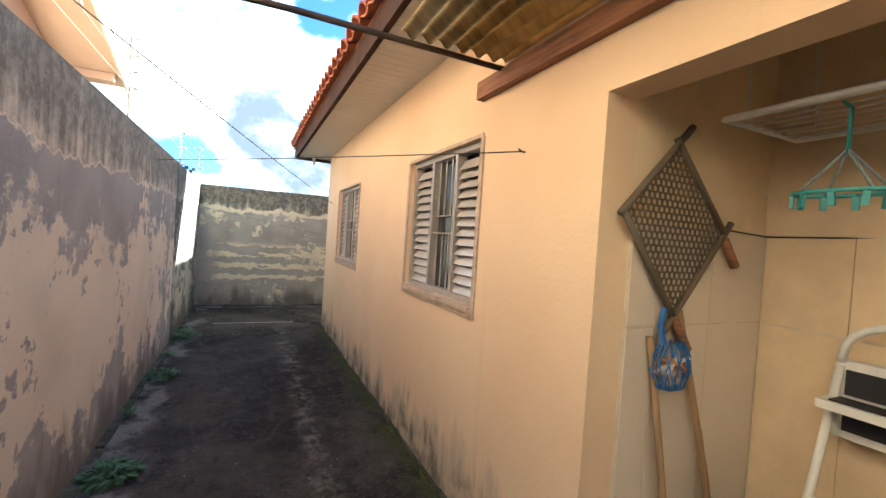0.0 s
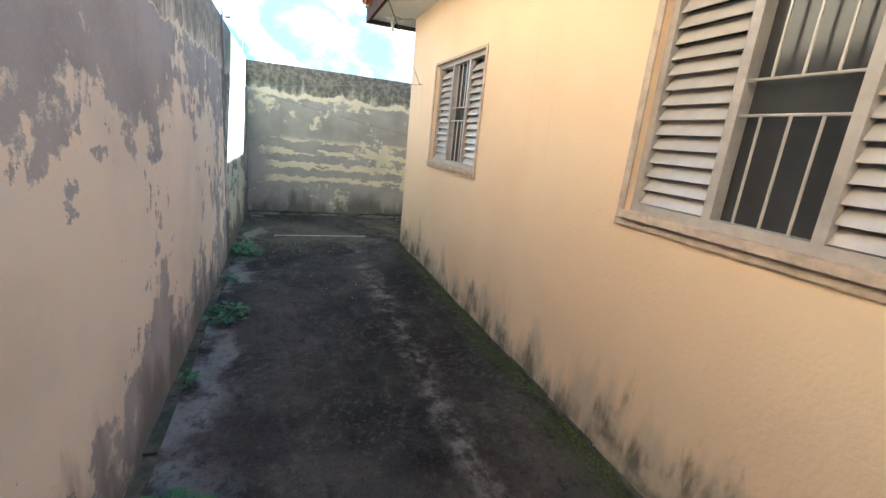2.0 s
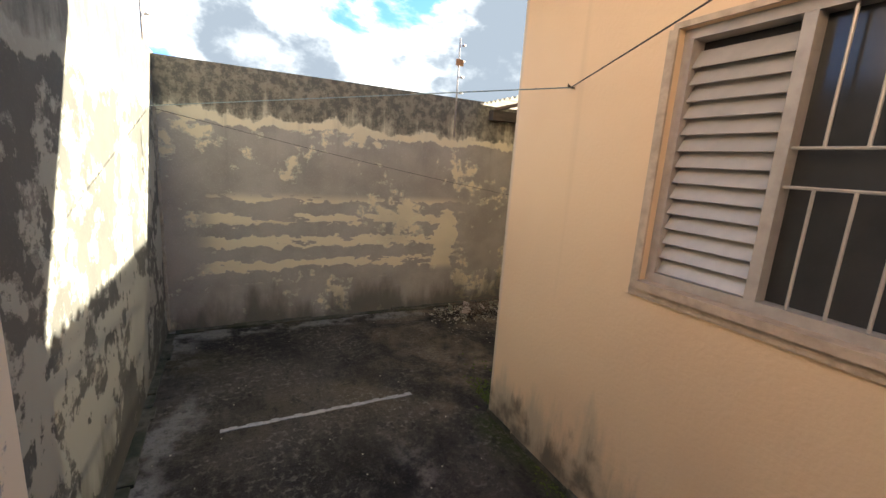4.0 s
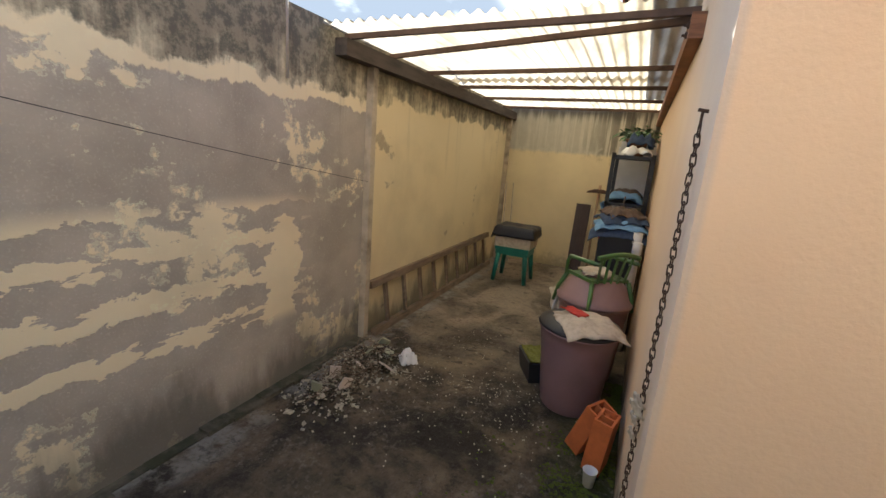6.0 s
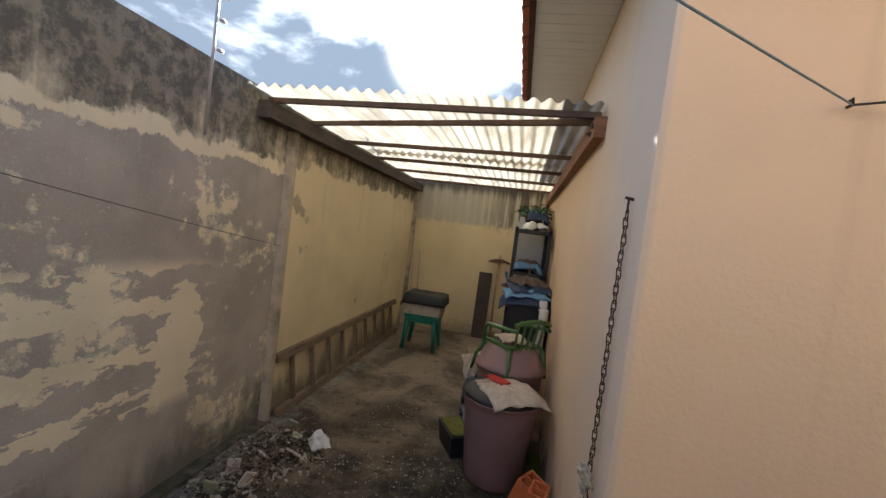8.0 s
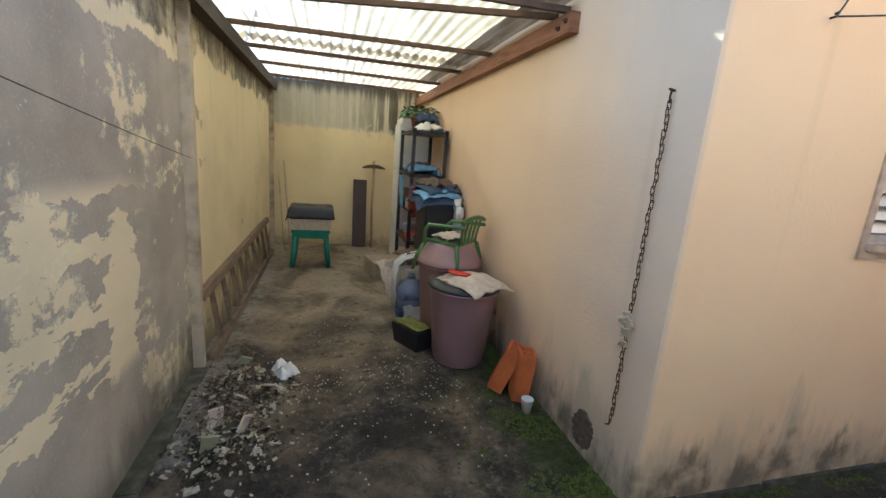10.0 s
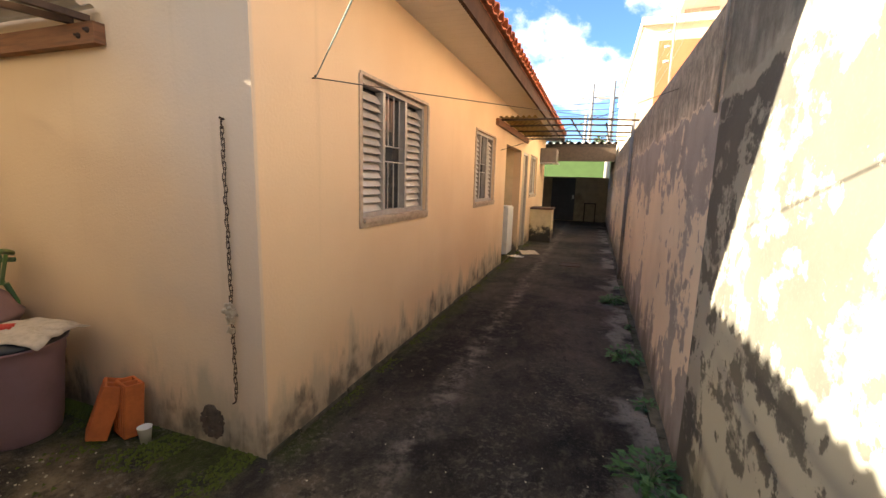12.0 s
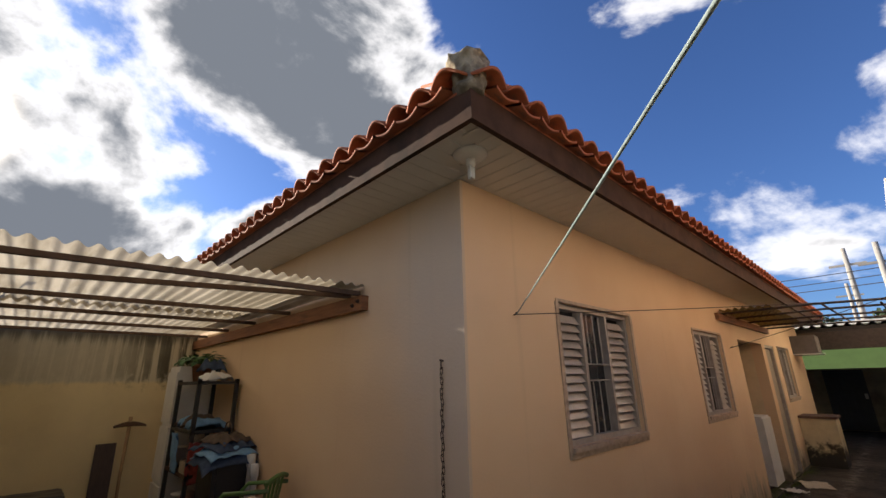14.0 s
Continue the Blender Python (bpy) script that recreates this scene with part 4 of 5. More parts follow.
for z in (0.89, 1.02):
    box("pad", -0.18, 0.18, 0.021, 0.03, z, z + 0.09, BLACKP, 0.003, parent=ladder)

rack = empty("drying_rack", pose(0.0, 0.0, 2.0), "white ceiling-hung clothes drying rack", "drying rack")
rc = [(0.38, -5.86), (0.84, -5.86), (0.84, -6.95), (0.38, -6.95), (0.38, -5.86)]
tube("rim", [(x, y, 0.0) for x, y in rc], 0.012, WHITEP, 8, parent=rack)
for k in range(7):
    x = 0.42 + k * 0.062
    tube("line", ((x, -5.86, 0), (x, -6.95, 0)), 0.003, WHITEP, 5, parent=rack)
for x, y in ((0.40, -5.93), (0.82, -6.85), (0.40, -6.85), (0.82, -5.93)):
    tube("cord", ((x, y, 0), (x, y + 0.02, 0.438)), 0.003, WHITEP, 5, parent=rack)
hang = empty("peg_hanger", pose(0.47, -6.17, 1.73), "turquoise plastic peg hanger on the drying rack", "peg hanger")
tube("rim", [(0.075 * math.cos(a), 0.125 * math.sin(a), 0) for a in np.linspace(0, 2 * math.pi, 25)], 0.007, TURQ, 6, parent=hang)
for a in (0.6, 2.2, 3.9, 5.4):
    tube("arm", ((0.07 * math.cos(a), 0.12 * math.sin(a), 0), (0, 0, 0.13)), 0.004, ROPE, 6, parent=hang)
tube("hook", ((0, 0, 0.12), (0, 0, 0.25), (0, 0.02, 0.275)), 0.006, TURQ, 6, parent=hang)
for k in range(10):
    a = k * 0.628
    box("peg", -0.005, 0.005, -0.008, 0.008, -0.045, -0.005, TURQ, 0.002, parent=hang, m=pose(0.075 * math.cos(a), 0.125 * math.sin(a), 0, 8 * math.sin(k * 3), 0, math.degrees(a)))
tagged(tube("niche_cable", ((0.72, -5.705, 1.63), (0.98, -5.71, 1.62), (0.99, -6.2, 1.625), (0.99, -7.2, 1.63)), 0.004, WIRE, 6), "thin cable along the niche wall", "cable")

# ---- chain on the rear corner ----
def link_mesh():
    bm = bmesh.new()
    pts = [(0.0075 * math.cos(a), 0, 0.011 * math.copysign(1, math.sin(a)) + 0.0075 * math.sin(a)) for a in (2 * math.pi * k / 12 + 0.01 for k in range(12))]
    add_tube(bm, pts + [pts[0]], 0.0023, 5, False)
    me = bpy.data.meshes.new("chain_link")
    bm.to_mesh(me)
    bm.free()
    me.materials.append(RUST)
    me.shade_smooth()
    return me


chain = empty("chain", pose(0.165, 0.014, 1.67), "rusty hanging chain with a knotted rag on a nail", "chain")
lm = link_mesh()
k, z = 0, -0.05
while z > -1.36:
    o = new("chain_link", lm)
    o.parent = chain
    o.matrix_basis = pose(0.004 * math.sin(k * 1.7), 0.0, z, 0, 4 * math.sin(k * 2.1), 90 * (k % 2) + 15)
    z -= 0.0265
    k += 1
tube("nail", ((0, -0.014, 0.0), (0.0, 0.012, 0.004)), 0.005, RUST, 6, parent=chain)
tube("wire", ((0, 0.0, 0.0), (0.004, 0.0, -0.02), (0.0, 0.0, -0.045)), 0.004, RUST, 6, parent=chain)
tube("end_hook", ((0, 0, -1.36), (0.004, 0.004, -1.385), (0.022, 0.004, -1.395)), 0.004, RUST, 6, parent=chain)
for zz, s_ in ((-0.88, 0.022), (-0.91, 0.03), (-0.95, 0.022), (-1.0, 0.018)):
    sheet("rag", s_ * 1.6, s_ * 2, 8, 0.018, CLOTH, chain, pose(0.0, 0.012, zz, 70, 30 * math.sin(zz * 40), 20), zz * 7, 0.0, 0.006, 0.5)

# damaged hole at the foot of the rear wall
bm = bmesh.new()
for k in range(14):
    a = k * math.pi / 7
    add_box(bm, -0.02, 0.02, 0.0, 0.006 + 0.006 * random.random(), -0.015, 0.015, pose(0.35 + 0.06 * math.cos(a), 0.0, 0.13 + 0.075 * math.sin(a), 0, math.degrees(a) * 1.3, 0))
add_box(bm, 0.31, 0.39, 0.0, 0.004, 0.08, 0.18)
tagged(finish("plaster_hole", bm, plain("broken_plaster", (0.16, 0.12, 0.09), 0.95, vary=0.6, scale=30, bump=0.6)), "broken dark hole in the plaster near the ground", "hole", kind="structure")

# ---- bins and clutter by the rear wall ----
def bin_(name, m, r0, r1, h, mat, label):
    e = empty(name, m, label, "bin", "bins by the rear wall")
    lathe("body", ((0, 0.0), (r0 * 0.95, 0.0), (r0, 0.012), (r0 + (r1 - r0) * 0.12, h * 0.12), (r0 + (r1 - r0) * 0.12 + 0.004, h * 0.13), (r0 + (r1 - r0) * 0.82, h * 0.82), (r0 + (r1 - r0) * 0.82 + 0.006, h * 0.84), (r1, h - 0.02), (r1 + 0.012, h - 0.015), (r1 + 0.012, h), (r1 - 0.012, h), (0, h - 0.01)), mat, 40, parent=e)
    return e


front_bin = bin_("waste_bin", pose(1.38, 0.32, 0), 0.175, 0.23, 0.53, MAUVE, "mauve plastic waste bin with a dark lid and pale sticker")
lathe("lid", ((0, 0.53), (0.24, 0.525), (0.248, 0.535), (0.24, 0.55), (0.18, 0.565), (0, 0.57)), BLACKP, 40, parent=front_bin)
a_ = math.atan2(1.2, -2.7)
bm = bmesh.new()
strip = []
for i in range(13):
    u = i / 6 - 1
    aa = a_ + 0.16 + 0.26 * u
    hh = 0.026 * math.sqrt(max(0.02, 1 - u * u))
    strip.append([bm.verts.new(((0.2105 + 0.1 * dz) * math.cos(aa), (0.2105 + 0.1 * dz) * math.sin(aa), 0.385 + dz)) for dz in (-hh, hh)])
for p, q in zip(strip, strip[1:]):
    bm.faces.new((p[0], q[0], q[1], p[1]))
finish("sticker", bm, PAPER, parent=front_bin, solid=0.002)
tagged(sheet("cloth_on_bin", 0.40, 0.36, 22, 0.025, CLOTH, m=pose(1.33, 0.27, 0.60, 0, 0, 25), seed=2.0, droop=0.06, ragged=0.2), "pale crumpled cloth over the bin lid", "cloth")
tagged(sheet("red_rag", 0.15, 0.09, 10, 0.02, RED, m=pose(1.40, 0.36, 0.612, 0, 0, 50), seed=6.0, ragged=0.4), "red rag on the pale cloth", "rag")
back_bin = bin_("waste_bin", pose(1.87, 0.29, 0), 0.19, 0.235, 0.56, PALEMAUVE, "faded mauve plastic bin with a domed lid")
lathe("lid", ((0, 0.56), (0.255, 0.56), (0.262, 0.585), (0.235, 0.61), (0.20, 0.69), (0.14, 0.745), (0, 0.76)), PALEMAUVE, 40, parent=back_bin)

chair = empty("plastic_chair", pose(1.86, 0.29, 0.735, 0, 0, -48) @ Matrix.Diagonal((0.78, 0.78, 0.85, 1)), "green plastic garden chair stacked on the bin with rags", "chair")
bm = bmesh.new()
for i in range(5):
    add_box(bm, -0.17, 0.17, -0.17 + i * 0.07, -0.115 + i * 0.07, 0.0, 0.016)
add_box(bm, -0.19, -0.165, -0.18, 0.18, -0.004, 0.022), add_box(bm, 0.165, 0.19, -0.18, 0.18, -0.004, 0.022)
finish("seat", bm, GREENP, 0.004, parent=chair)
bm = bmesh.new()
for i in range(5):
    x = -0.15 + i * 0.075
    add_tube(bm, ((x * 0.9, -0.18, 0.0), (x, -0.20, 0.12), (x * 1.05, -0.22, 0.22)), 0.013, 6)
add_tube(bm, [(x, -0.23 - 0.02 * math.cos(x * 7), 0.20 + 0.05 * math.cos(x * 6)) for x in np.linspace(-0.21, 0.21, 9)], 0.02, 8)
finish("backrest", bm, GREENP, parent=chair)
for sx in (-1, 1):
    tube("armrest", ((sx * 0.2, -0.25, 0.17), (sx * 0.215, -0.05, 0.16), (sx * 0.21, 0.14, 0.15), (sx * 0.20, 0.19, 0.10), (sx * 0.20, 0.19, -0.02)), 0.017, GREENP, 8, parent=chair)
    tube("leg", ((sx * 0.19, 0.18, 0.0), (sx * 0.225, 0.25, -0.14), (sx * 0.24, 0.28, -0.28)), (0.02, 0.018, 0.015), GREENP, 8, parent=chair)
    tube("leg", ((sx * 0.19, -0.18, 0.0), (sx * 0.22, -0.22, -0.14), (sx * 0.235, -0.225, -0.24)), (0.02, 0.018, 0.015), GREENP, 8, parent=chair)
tagged(sheet("seat_rag", 0.22, 0.20, 16, 0.035, CLOTH, m=pose(1.86, 0.30, 0.79, 0, 0, 15), seed=12.0, droop=0.03, ragged=0.3), "pale stained rags bundled on the chair seat", "rag")

planter = empty("planter_box", pose(1.62, 0.60, 0, 0, 0, 28), "black rectangular planter full of yellow-green moss", "planter")
bm = bmesh.new()
vs = add_box(bm, -0.15, 0.15, -0.085, 0.085, 0, 0.15)
for v in vs[:4]:
    v.co.x *= 0.85
    v.co.y *= 0.8
finish("tub", bm, BLACKP, 0.006, parent=planter)
sheet("moss", 0.27, 0.145, 20, 0.015, plain("planter_moss", (0.22, 0.22, 0.04), 1.0, vary=0.5, scale=60, bump=0.8), planter, pose(0, 0, 0.158), 3.0)

jug = empty("water_jug", pose(2.17, 0.52, 0), "large translucent blue water jug", "jug")
lathe("bottle", ((0, 0), (0.11, 0.0), (0.125, 0.02), (0.125, 0.08), (0.118, 0.09), (0.125, 0.10), (0.125, 0.17), (0.118, 0.18), (0.125, 0.19), (0.125, 0.26), (0.10, 0.31), (0.04, 0.335), (0.028, 0.37), (0.03, 0.38), (0, 0.38)), JUG, 32, parent=jug)
tagged(sheet("white_sack", 0.14, 0.20, 16, 0.02, WHITEP, m=pose(1.99, 0.53, 0.09, 68, 0, 70), seed=21.0, droop=0.04, ragged=0.2), "white plastic bag slumped beside the bin", "plastic bag")

for i in range(3):
    fc = empty("folded_chair", pose(2.36 + i * 0.07, 0.34, 0.0, 0, 0, 0), "folded white tubular steel chair leaning by the wall", "chair", "folded chairs")
    for yy in (0.0, 0.24):
        tube("frame", [(-0.02, yy + 0.05, 0.012), (0.0, yy + 0.05, 0.30), (0.0, yy + 0.03, 0.40), (0.02, yy - 0.03, 0.45), (0.06, yy - 0.14, 0.47), (0.10, yy - 0.26, 0.48)], 0.012, WHITEP, 8, parent=fc)
    box("seat", -0.005, 0.02, -0.02, 0.24, 0.14, 0.36, CLOTH, 0.006, parent=fc)
tagged(sheet("sack", 0.36, 0.42, 18, 0.05, CLOTH, m=pose(2.75, 0.52, 0.17, 58, 0, -60), seed=31.0, droop=0.06, ragged=0.15), "pale cloth sack leaning on the folded chairs", "sack")
tagged(sheet("folded_sack", 0.34, 0.34, 14, 0.03, BROWNCLOTH, m=pose(2.62, 0.40, 0.47, 0, 0, 15), seed=37.0, droop=0.05), "folded brown sacking on top of the chairs", "sacking")

drum = empty("black_cabinet", pose(2.72, 0.02, 0.0), "tall matt black cabinet piled with clothes", "cabinet")
bm = bmesh.new()
add_box(bm, -0.20, 0.20, 0.0, 0.34, 0.0, 0.98)
finish("body", bm, BLACKP, 0.015, parent=drum)
box("panel", -0.215, -0.20, 0.03, 0.31, 0.06, 0.94, BLACKP, 0.006, parent=drum)
for i, (mat, z, sx, sy, dx, lab) in enumerate(((DENIM, 1.02, 0.52, 0.46, 0.0, "dark blue denim clothes draped over the cabinet"), (SKYBLUE, 1.05, 0.40, 0.42, -0.04, "light blue folded towel on the cabinet"), (DENIM, 1.10, 0.46, 0.38, 0.03, "crumpled dark blue jacket on the clothes pile"), (BROWNCLOTH, 1.15, 0.34, 0.30, 0.02, "brown crumpled cloth bag on the clothes pile"))):
    tagged(sheet("clothes", sx, sy, 26, 0.035 + 0.01 * i, mat, m=pose(2.72 + dx, 0.22, z, 0, 0, 8 * i), seed=40.0 + i * 3, droop=0.14 if i == 0 else 0.07, ragged=0.05), lab, "clothes", "clothes pile")
tagged(tube("bag_strap", [(2.70 + 0.09 * math.cos(a), 0.22, 1.17 + 0.09 * math.sin(a)) for a in np.linspace(0.1, 3.0, 10)], 0.006, BROWNCLOTH, 6), "brown bag strap standing up from the pile", "strap")
pipe = empty("white_pipes", pose(2.42, 0.06, 0.0), "white plastic pipes standing against the wall", "pipes")
for i, (dx, h) in enumerate(((0, 0.93), (0.07, 1.0), (0.13, 0.96))):
    lathe("pipe", ((0, 0), (0.028, 0), (0.028, h - 0.1), (0.036, h - 0.09), (0.036, h), (0.024, h), (0, h - 0.02)), WHITEP, 14, parent=pipe, m=pose(dx, 0.01 * i, 0))

shelf = empty("metal_shelf", pose(3.12, 0.03, 0.0), "black steel shelf rack crowded with household clutter", "shelf")
for x in (0.0, 0.72):
    for y in (0.0, 0.34):
        box("post", x, x + 0.035, y, y + 0.035, 0, 1.63, BLACKP, 0.003, parent=shelf)
for z in (0.12, 0.45, 0.80, 1.17, 1.61):
    box("board", 0.0, 0.755, 0.0, 0.375, z - 0.03, z, BLACKP if z > 1 else RUST, 0.004, parent=shelf)
random.seed(5)
kinds = ((WHITEP, "white plastic tub"), (CARD, "worn cardboard box"), (SKYBLUE, "blue cloth bundle"), (RED, "red patterned bag"), (STEEL, "grey metal pot"), (BROWNCLOTH, "brown bundle of rags"))
for z in (0.12, 0.45, 0.80, 1.17):
    x = 0.06
    while x < 0.66:
        w_ = random.uniform(0.10, 0.2)
        mat, lab = kinds[random.randrange(6)]
        h = random.uniform(0.08, 0.24)
        yy = random.uniform(0.2, 0.3)
        if mat in (STEEL, WHITEP):
            o = lathe("pot", ((0, 0), (w_ * 0.40, 0), (w_ * 0.45, 0.01), (w_ * 0.48, h * 0.9), (w_ * 0.52, h * 0.92), (w_ * 0.52, h * 0.95), (w_ * 0.2, h), (0, h)), mat, 18, m=pose(3.12 + x + w_ / 2, 0.03 + yy, z))
            tagged(o, lab + " on the steel shelf", "pot", "shelf clutter")
        elif mat is CARD:
            bm = bmesh.new()
            add_box(bm, 0, w_, -0.2, 0.07, 0, h * 0.8)
            add_box(bm, 0.004, w_ - 0.004, -0.2, -0.07, h * 0.8, h * 0.8 + 0.004)
            o = finish("carton", bm, mat, 0.005)
            o.matrix_world = pose(3.12 + x, 0.03 + yy, z)
            tagged(o, lab + " on the steel shelf", "box", "shelf clutter")
        else:
            o = sheet("bundle", w_ * 1.1, 0.3, 12, 0.05, mat, m=pose(3.12 + x + w_ / 2, 0.03 + 0.2, z + h * 0.55), seed=x * 30 + z, droop=h * 0.6, ragged=0.2, thick=0.01)
            tagged(o, lab + " on the steel shelf", "bundle", "shelf clutter")
        x += w_ + 0.02
tagged(sheet("hanging_towel", 0.22, 0.34, 16, 0.04, SKYBLUE, m=pose(3.5, 0.43, 0.96, 86, 0, 0), seed=70.0, ragged=0.1), "blue towel hanging from the shelf front", "towel")
tagged(sheet("hanging_towel", 0.26, 0.36, 16, 0.04, plain("red_print", (0.42, 0.08, 0.07), 0.9, vary=0.6, scale=26), m=pose(3.09, 0.28, 0.90, 84, 0, 80), seed=77.0, ragged=0.15), "red and pink printed bag hanging from the shelf", "bag")
cab = empty("white_cupboard", pose(3.98, 0.02, 0.0), "old white cupboard panels behind the shelf", "cupboard")
bm = bmesh.new()
add_box(bm, 0.0, 0.42, 0.0, 0.36, 0.0, 1.78)
finish("body", bm, WHITEP, 0.01, parent=cab)
for k in range(3):
    box("door", 0.01, 0.41, 0.362, 0.38, 0.05 + k * 0.57, 0.58 + k * 0.57, WHITEP, 0.008, parent=cab)
# plant pots and bags on top
pot = empty("plant_pot", pose(3.75, 0.22, 1.612), "brown clay pot with a straggling green plant on the shelf", "plant pot")
lathe("pot", ((0, 0), (0.075, 0), (0.10, 0.15), (0.112, 0.155), (0.112, 0.18), (0.09, 0.18), (0, 0.165)), TIMBER, 20, parent=pot)


def leaves(name, n, spread, up, size, mat, parent, seed, base=(0, 0, 0)):
    """Small pointed leaves on arching stems, as one mesh."""
    rnd = random.Random(seed)
    bm = bmesh.new()
    for i in range(n):
        a, r = rnd.uniform(0, 6.283), spread * math.sqrt(rnd.random())
        h = up * rnd.uniform(0.25, 1.0) * (1.1 - r / spread * 0.6)
        tip = Vector((r * math.cos(a), r * math.sin(a), h)) + Vector(base)
        d = Vector((math.cos(a + rnd.uniform(-1, 1)), math.sin(a + rnd.uniform(-1, 1)), rnd.uniform(-0.3, 0.7))).normalized()
        s = size * rnd.uniform(0.6, 1.3)
        side = d.cross(Vector((0, 0, 1))).normalized() * s * 0.28
        p = [tip, tip + d * s * 0.45 + side, tip + d * s, tip + d * s * 0.45 - side]
        p[2].z -= s * 0.25
        v = [bm.verts.new(q) for q in p]
        mid = bm.verts.new(tip + d * s * 0.45 - Vector((0, 0, s * 0.08)))
        bm.faces.new((v[0], v[1], mid)), bm.faces.new((v[1], v[2], mid)), bm.faces.new((v[2], v[3], mid)), bm.faces.new((v[3], v[0], mid))
        if i % 3 == 0:
            add_tube(bm, (Vector(base), (Vector(base) + tip) / 2 + Vector((0, 0, h * 0.15)), tip), 0.0018, 4, False)
    return finish(name, bm, mat, parent=parent)


leaves("foliage", 90, 0.20, 0.16, 0.09, LEAF, pot, 3, (0, 0, 0.17))
tagged(sheet("bag_on_shelf", 0.3, 0.26, 14, 0.06, WHITEP, m=pose(3.35, 0.2, 1.68), seed=90.0, droop=0.08, ragged=0.3), "white crumpled carrier bag on top of the shelf", "plastic bag")
tagged(sheet("bag_on_cupboard", 0.34, 0.3, 14, 0.08, GREENP, m=pose(4.18, 0.22, 1.88), seed=95.0, droop=0.1, ragged=0.3), "green and grey crumpled bag on the cupboard", "bag")
tagged(sheet("bag_on_shelf", 0.24, 0.24, 14, 0.08, DENIM, m=pose(3.55, 0.18, 1.80), seed=98.0, droop=0.1, ragged=0.3), "dark blue crumpled bag on top of the shelf", "bag")

carton = empty("floor_carton", pose(3.50, 0.56, 0.0, 0, 0, 12), "dusty flat cardboard box on the floor", "box")
bm = bmesh.new()
add_box(bm, -0.20, 0.20, -0.19, 0.19, 0.0, 0.16)
finish("body", bm, CARD, 0.012, parent=carton)
bm = bmesh.new()
add_box(bm, -0.205, 0.0, -0.195, 0.195, 0.161, 0.166), add_box(bm, 0.004, 0.205, -0.195, 0.195, 0.161, 0.168)
finish("flap", bm, CARD, parent=carton)
box("label", -0.2025, -0.2005, 0.02, 0.13, 0.05, 0.12, PAPER, parent=carton)

box_plank = box("plank", -0.095, 0.095, -0.012, 0.012, 0, 0.96, plain("dark_board", (0.075, 0.05, 0.045), 0.7, vary=0.4, scale=10, grain=(4, 4, 0.5), bump=0.2), 0.004, m=pose(4.83, 0.78, 0.006, -9.5, 0, -90))
tagged(box_plank, "dark brown board leaning on the end wall", "board")
hoe = empty("hoe", pose(4.82, 0.60, 0.0, 0, 4.0, 0), "old hoe with a curved iron head standing handle down", "hoe")
tube("handle", ((0, 0, 0), (0.02, 0.01, 0.6), (0.03, 0.0, 1.24)), (0.017, 0.016, 0.02), plain("hoe_wood", (0.42, 0.27, 0.15), 0.7, vary=0.3), 10, parent=hoe)
bm = bmesh.new()
prof = [(-0.16 + 0.32 * i / 12, 0.045 * math.cos((i / 12 - 0.5) * 3.0)) for i in range(13)]
top = [bm.verts.new((0.02, y, 1.14 + h)) for y, h in prof]
bot = [bm.verts.new((-0.02, y, 1.125 + h * 0.2)) for y, h in prof]
for i in range(12):
    bm.faces.new((top[i], top[i + 1], bot[i + 1], bot[i]))
finish("head", bm, RUST, parent=hoe, solid=0.006)

stool = empty("plastic_stool", pose(3.88, 1.40, 0), "teal plastic stool carrying a covered box", "stool")
bm = bmesh.new()
add_box(bm, -0.19, 0.19, -0.21, 0.21, 0.40, 0.44)
add_box(bm, -0.18, 0.18, -0.20, 0.20, 0.34, 0.40)
finish("seat", bm, TEAL, 0.012, parent=stool)
for sx in (-1, 1):
    for sy in (-1, 1):
        tube("leg", ((sx * 0.15, sy * 0.165, 0.36), (sx * 0.185, sy * 0.20, 0.0)), (0.032, 0.026), TEAL, 8, parent=stool)
crate = empty("covered_box", pose(3.90, 1.40, 0.44), "cream carton half covered with black plastic sheet", "box")
bm = bmesh.new()
add_box(bm, -0.2, 0.2, -0.22, 0.22, 0.0, 0.24)
finish("carton", bm, CLOTH, 0.01, parent=crate)
bm = bmesh.new()
gx, gy = 18, 20
g_ = []
for i in range(gx + 1):
    row = []
    for j in range(gy + 1):
        u, v = -0.34 + 0.60 * i / gx, -0.36 + 0.76 * j / gy
        dx, dy = max(0, abs(u) - 0.21), max(0, abs(v) - 0.23)
        row.append(bm.verts.new((max(-0.215 - 0.15 * dx, min(0.215, u)), max(-0.235 - 0.2 * dy, min(0.235 + 0.2 * dy, v)), 0.252 + 0.014 * noise.noise((u * 9, v * 9, 0)) - max(dx, dy) * 0.95)))
    g_.append(row)
for i in range(gx):
    for j in range(gy):
        bm.faces.new((g_[i][j], g_[i + 1][j], g_[i + 1][j + 1], g_[i][j + 1]))
finish("cover", bm, BLACKP, smooth=True, parent=crate, solid=0.004)
for y, x in ((1.86, 4.55), (1.80, 4.70)):
    tagged(tube("corner_stick", ((x, y - 0.1, 0), (x + 0.2, y, 1.15)), 0.008, POST, 8), "pale stick leaning in the yard corner", "stick", "sticks in the corner")

lad = empty("wooden_ladder", pose(1.50, 1.87, 0.0, -8, 0, 0), "grey wooden ladder lying on its side along the wall", "ladder")
for z in (0.0, 0.40):
    bm = bmesh.new()
    add_box(bm, 0, 2.9, 0.0, 0.045, z, z + 0.06)
    finish("rail", bm, GREYWOOD, 0.006, parent=lad)
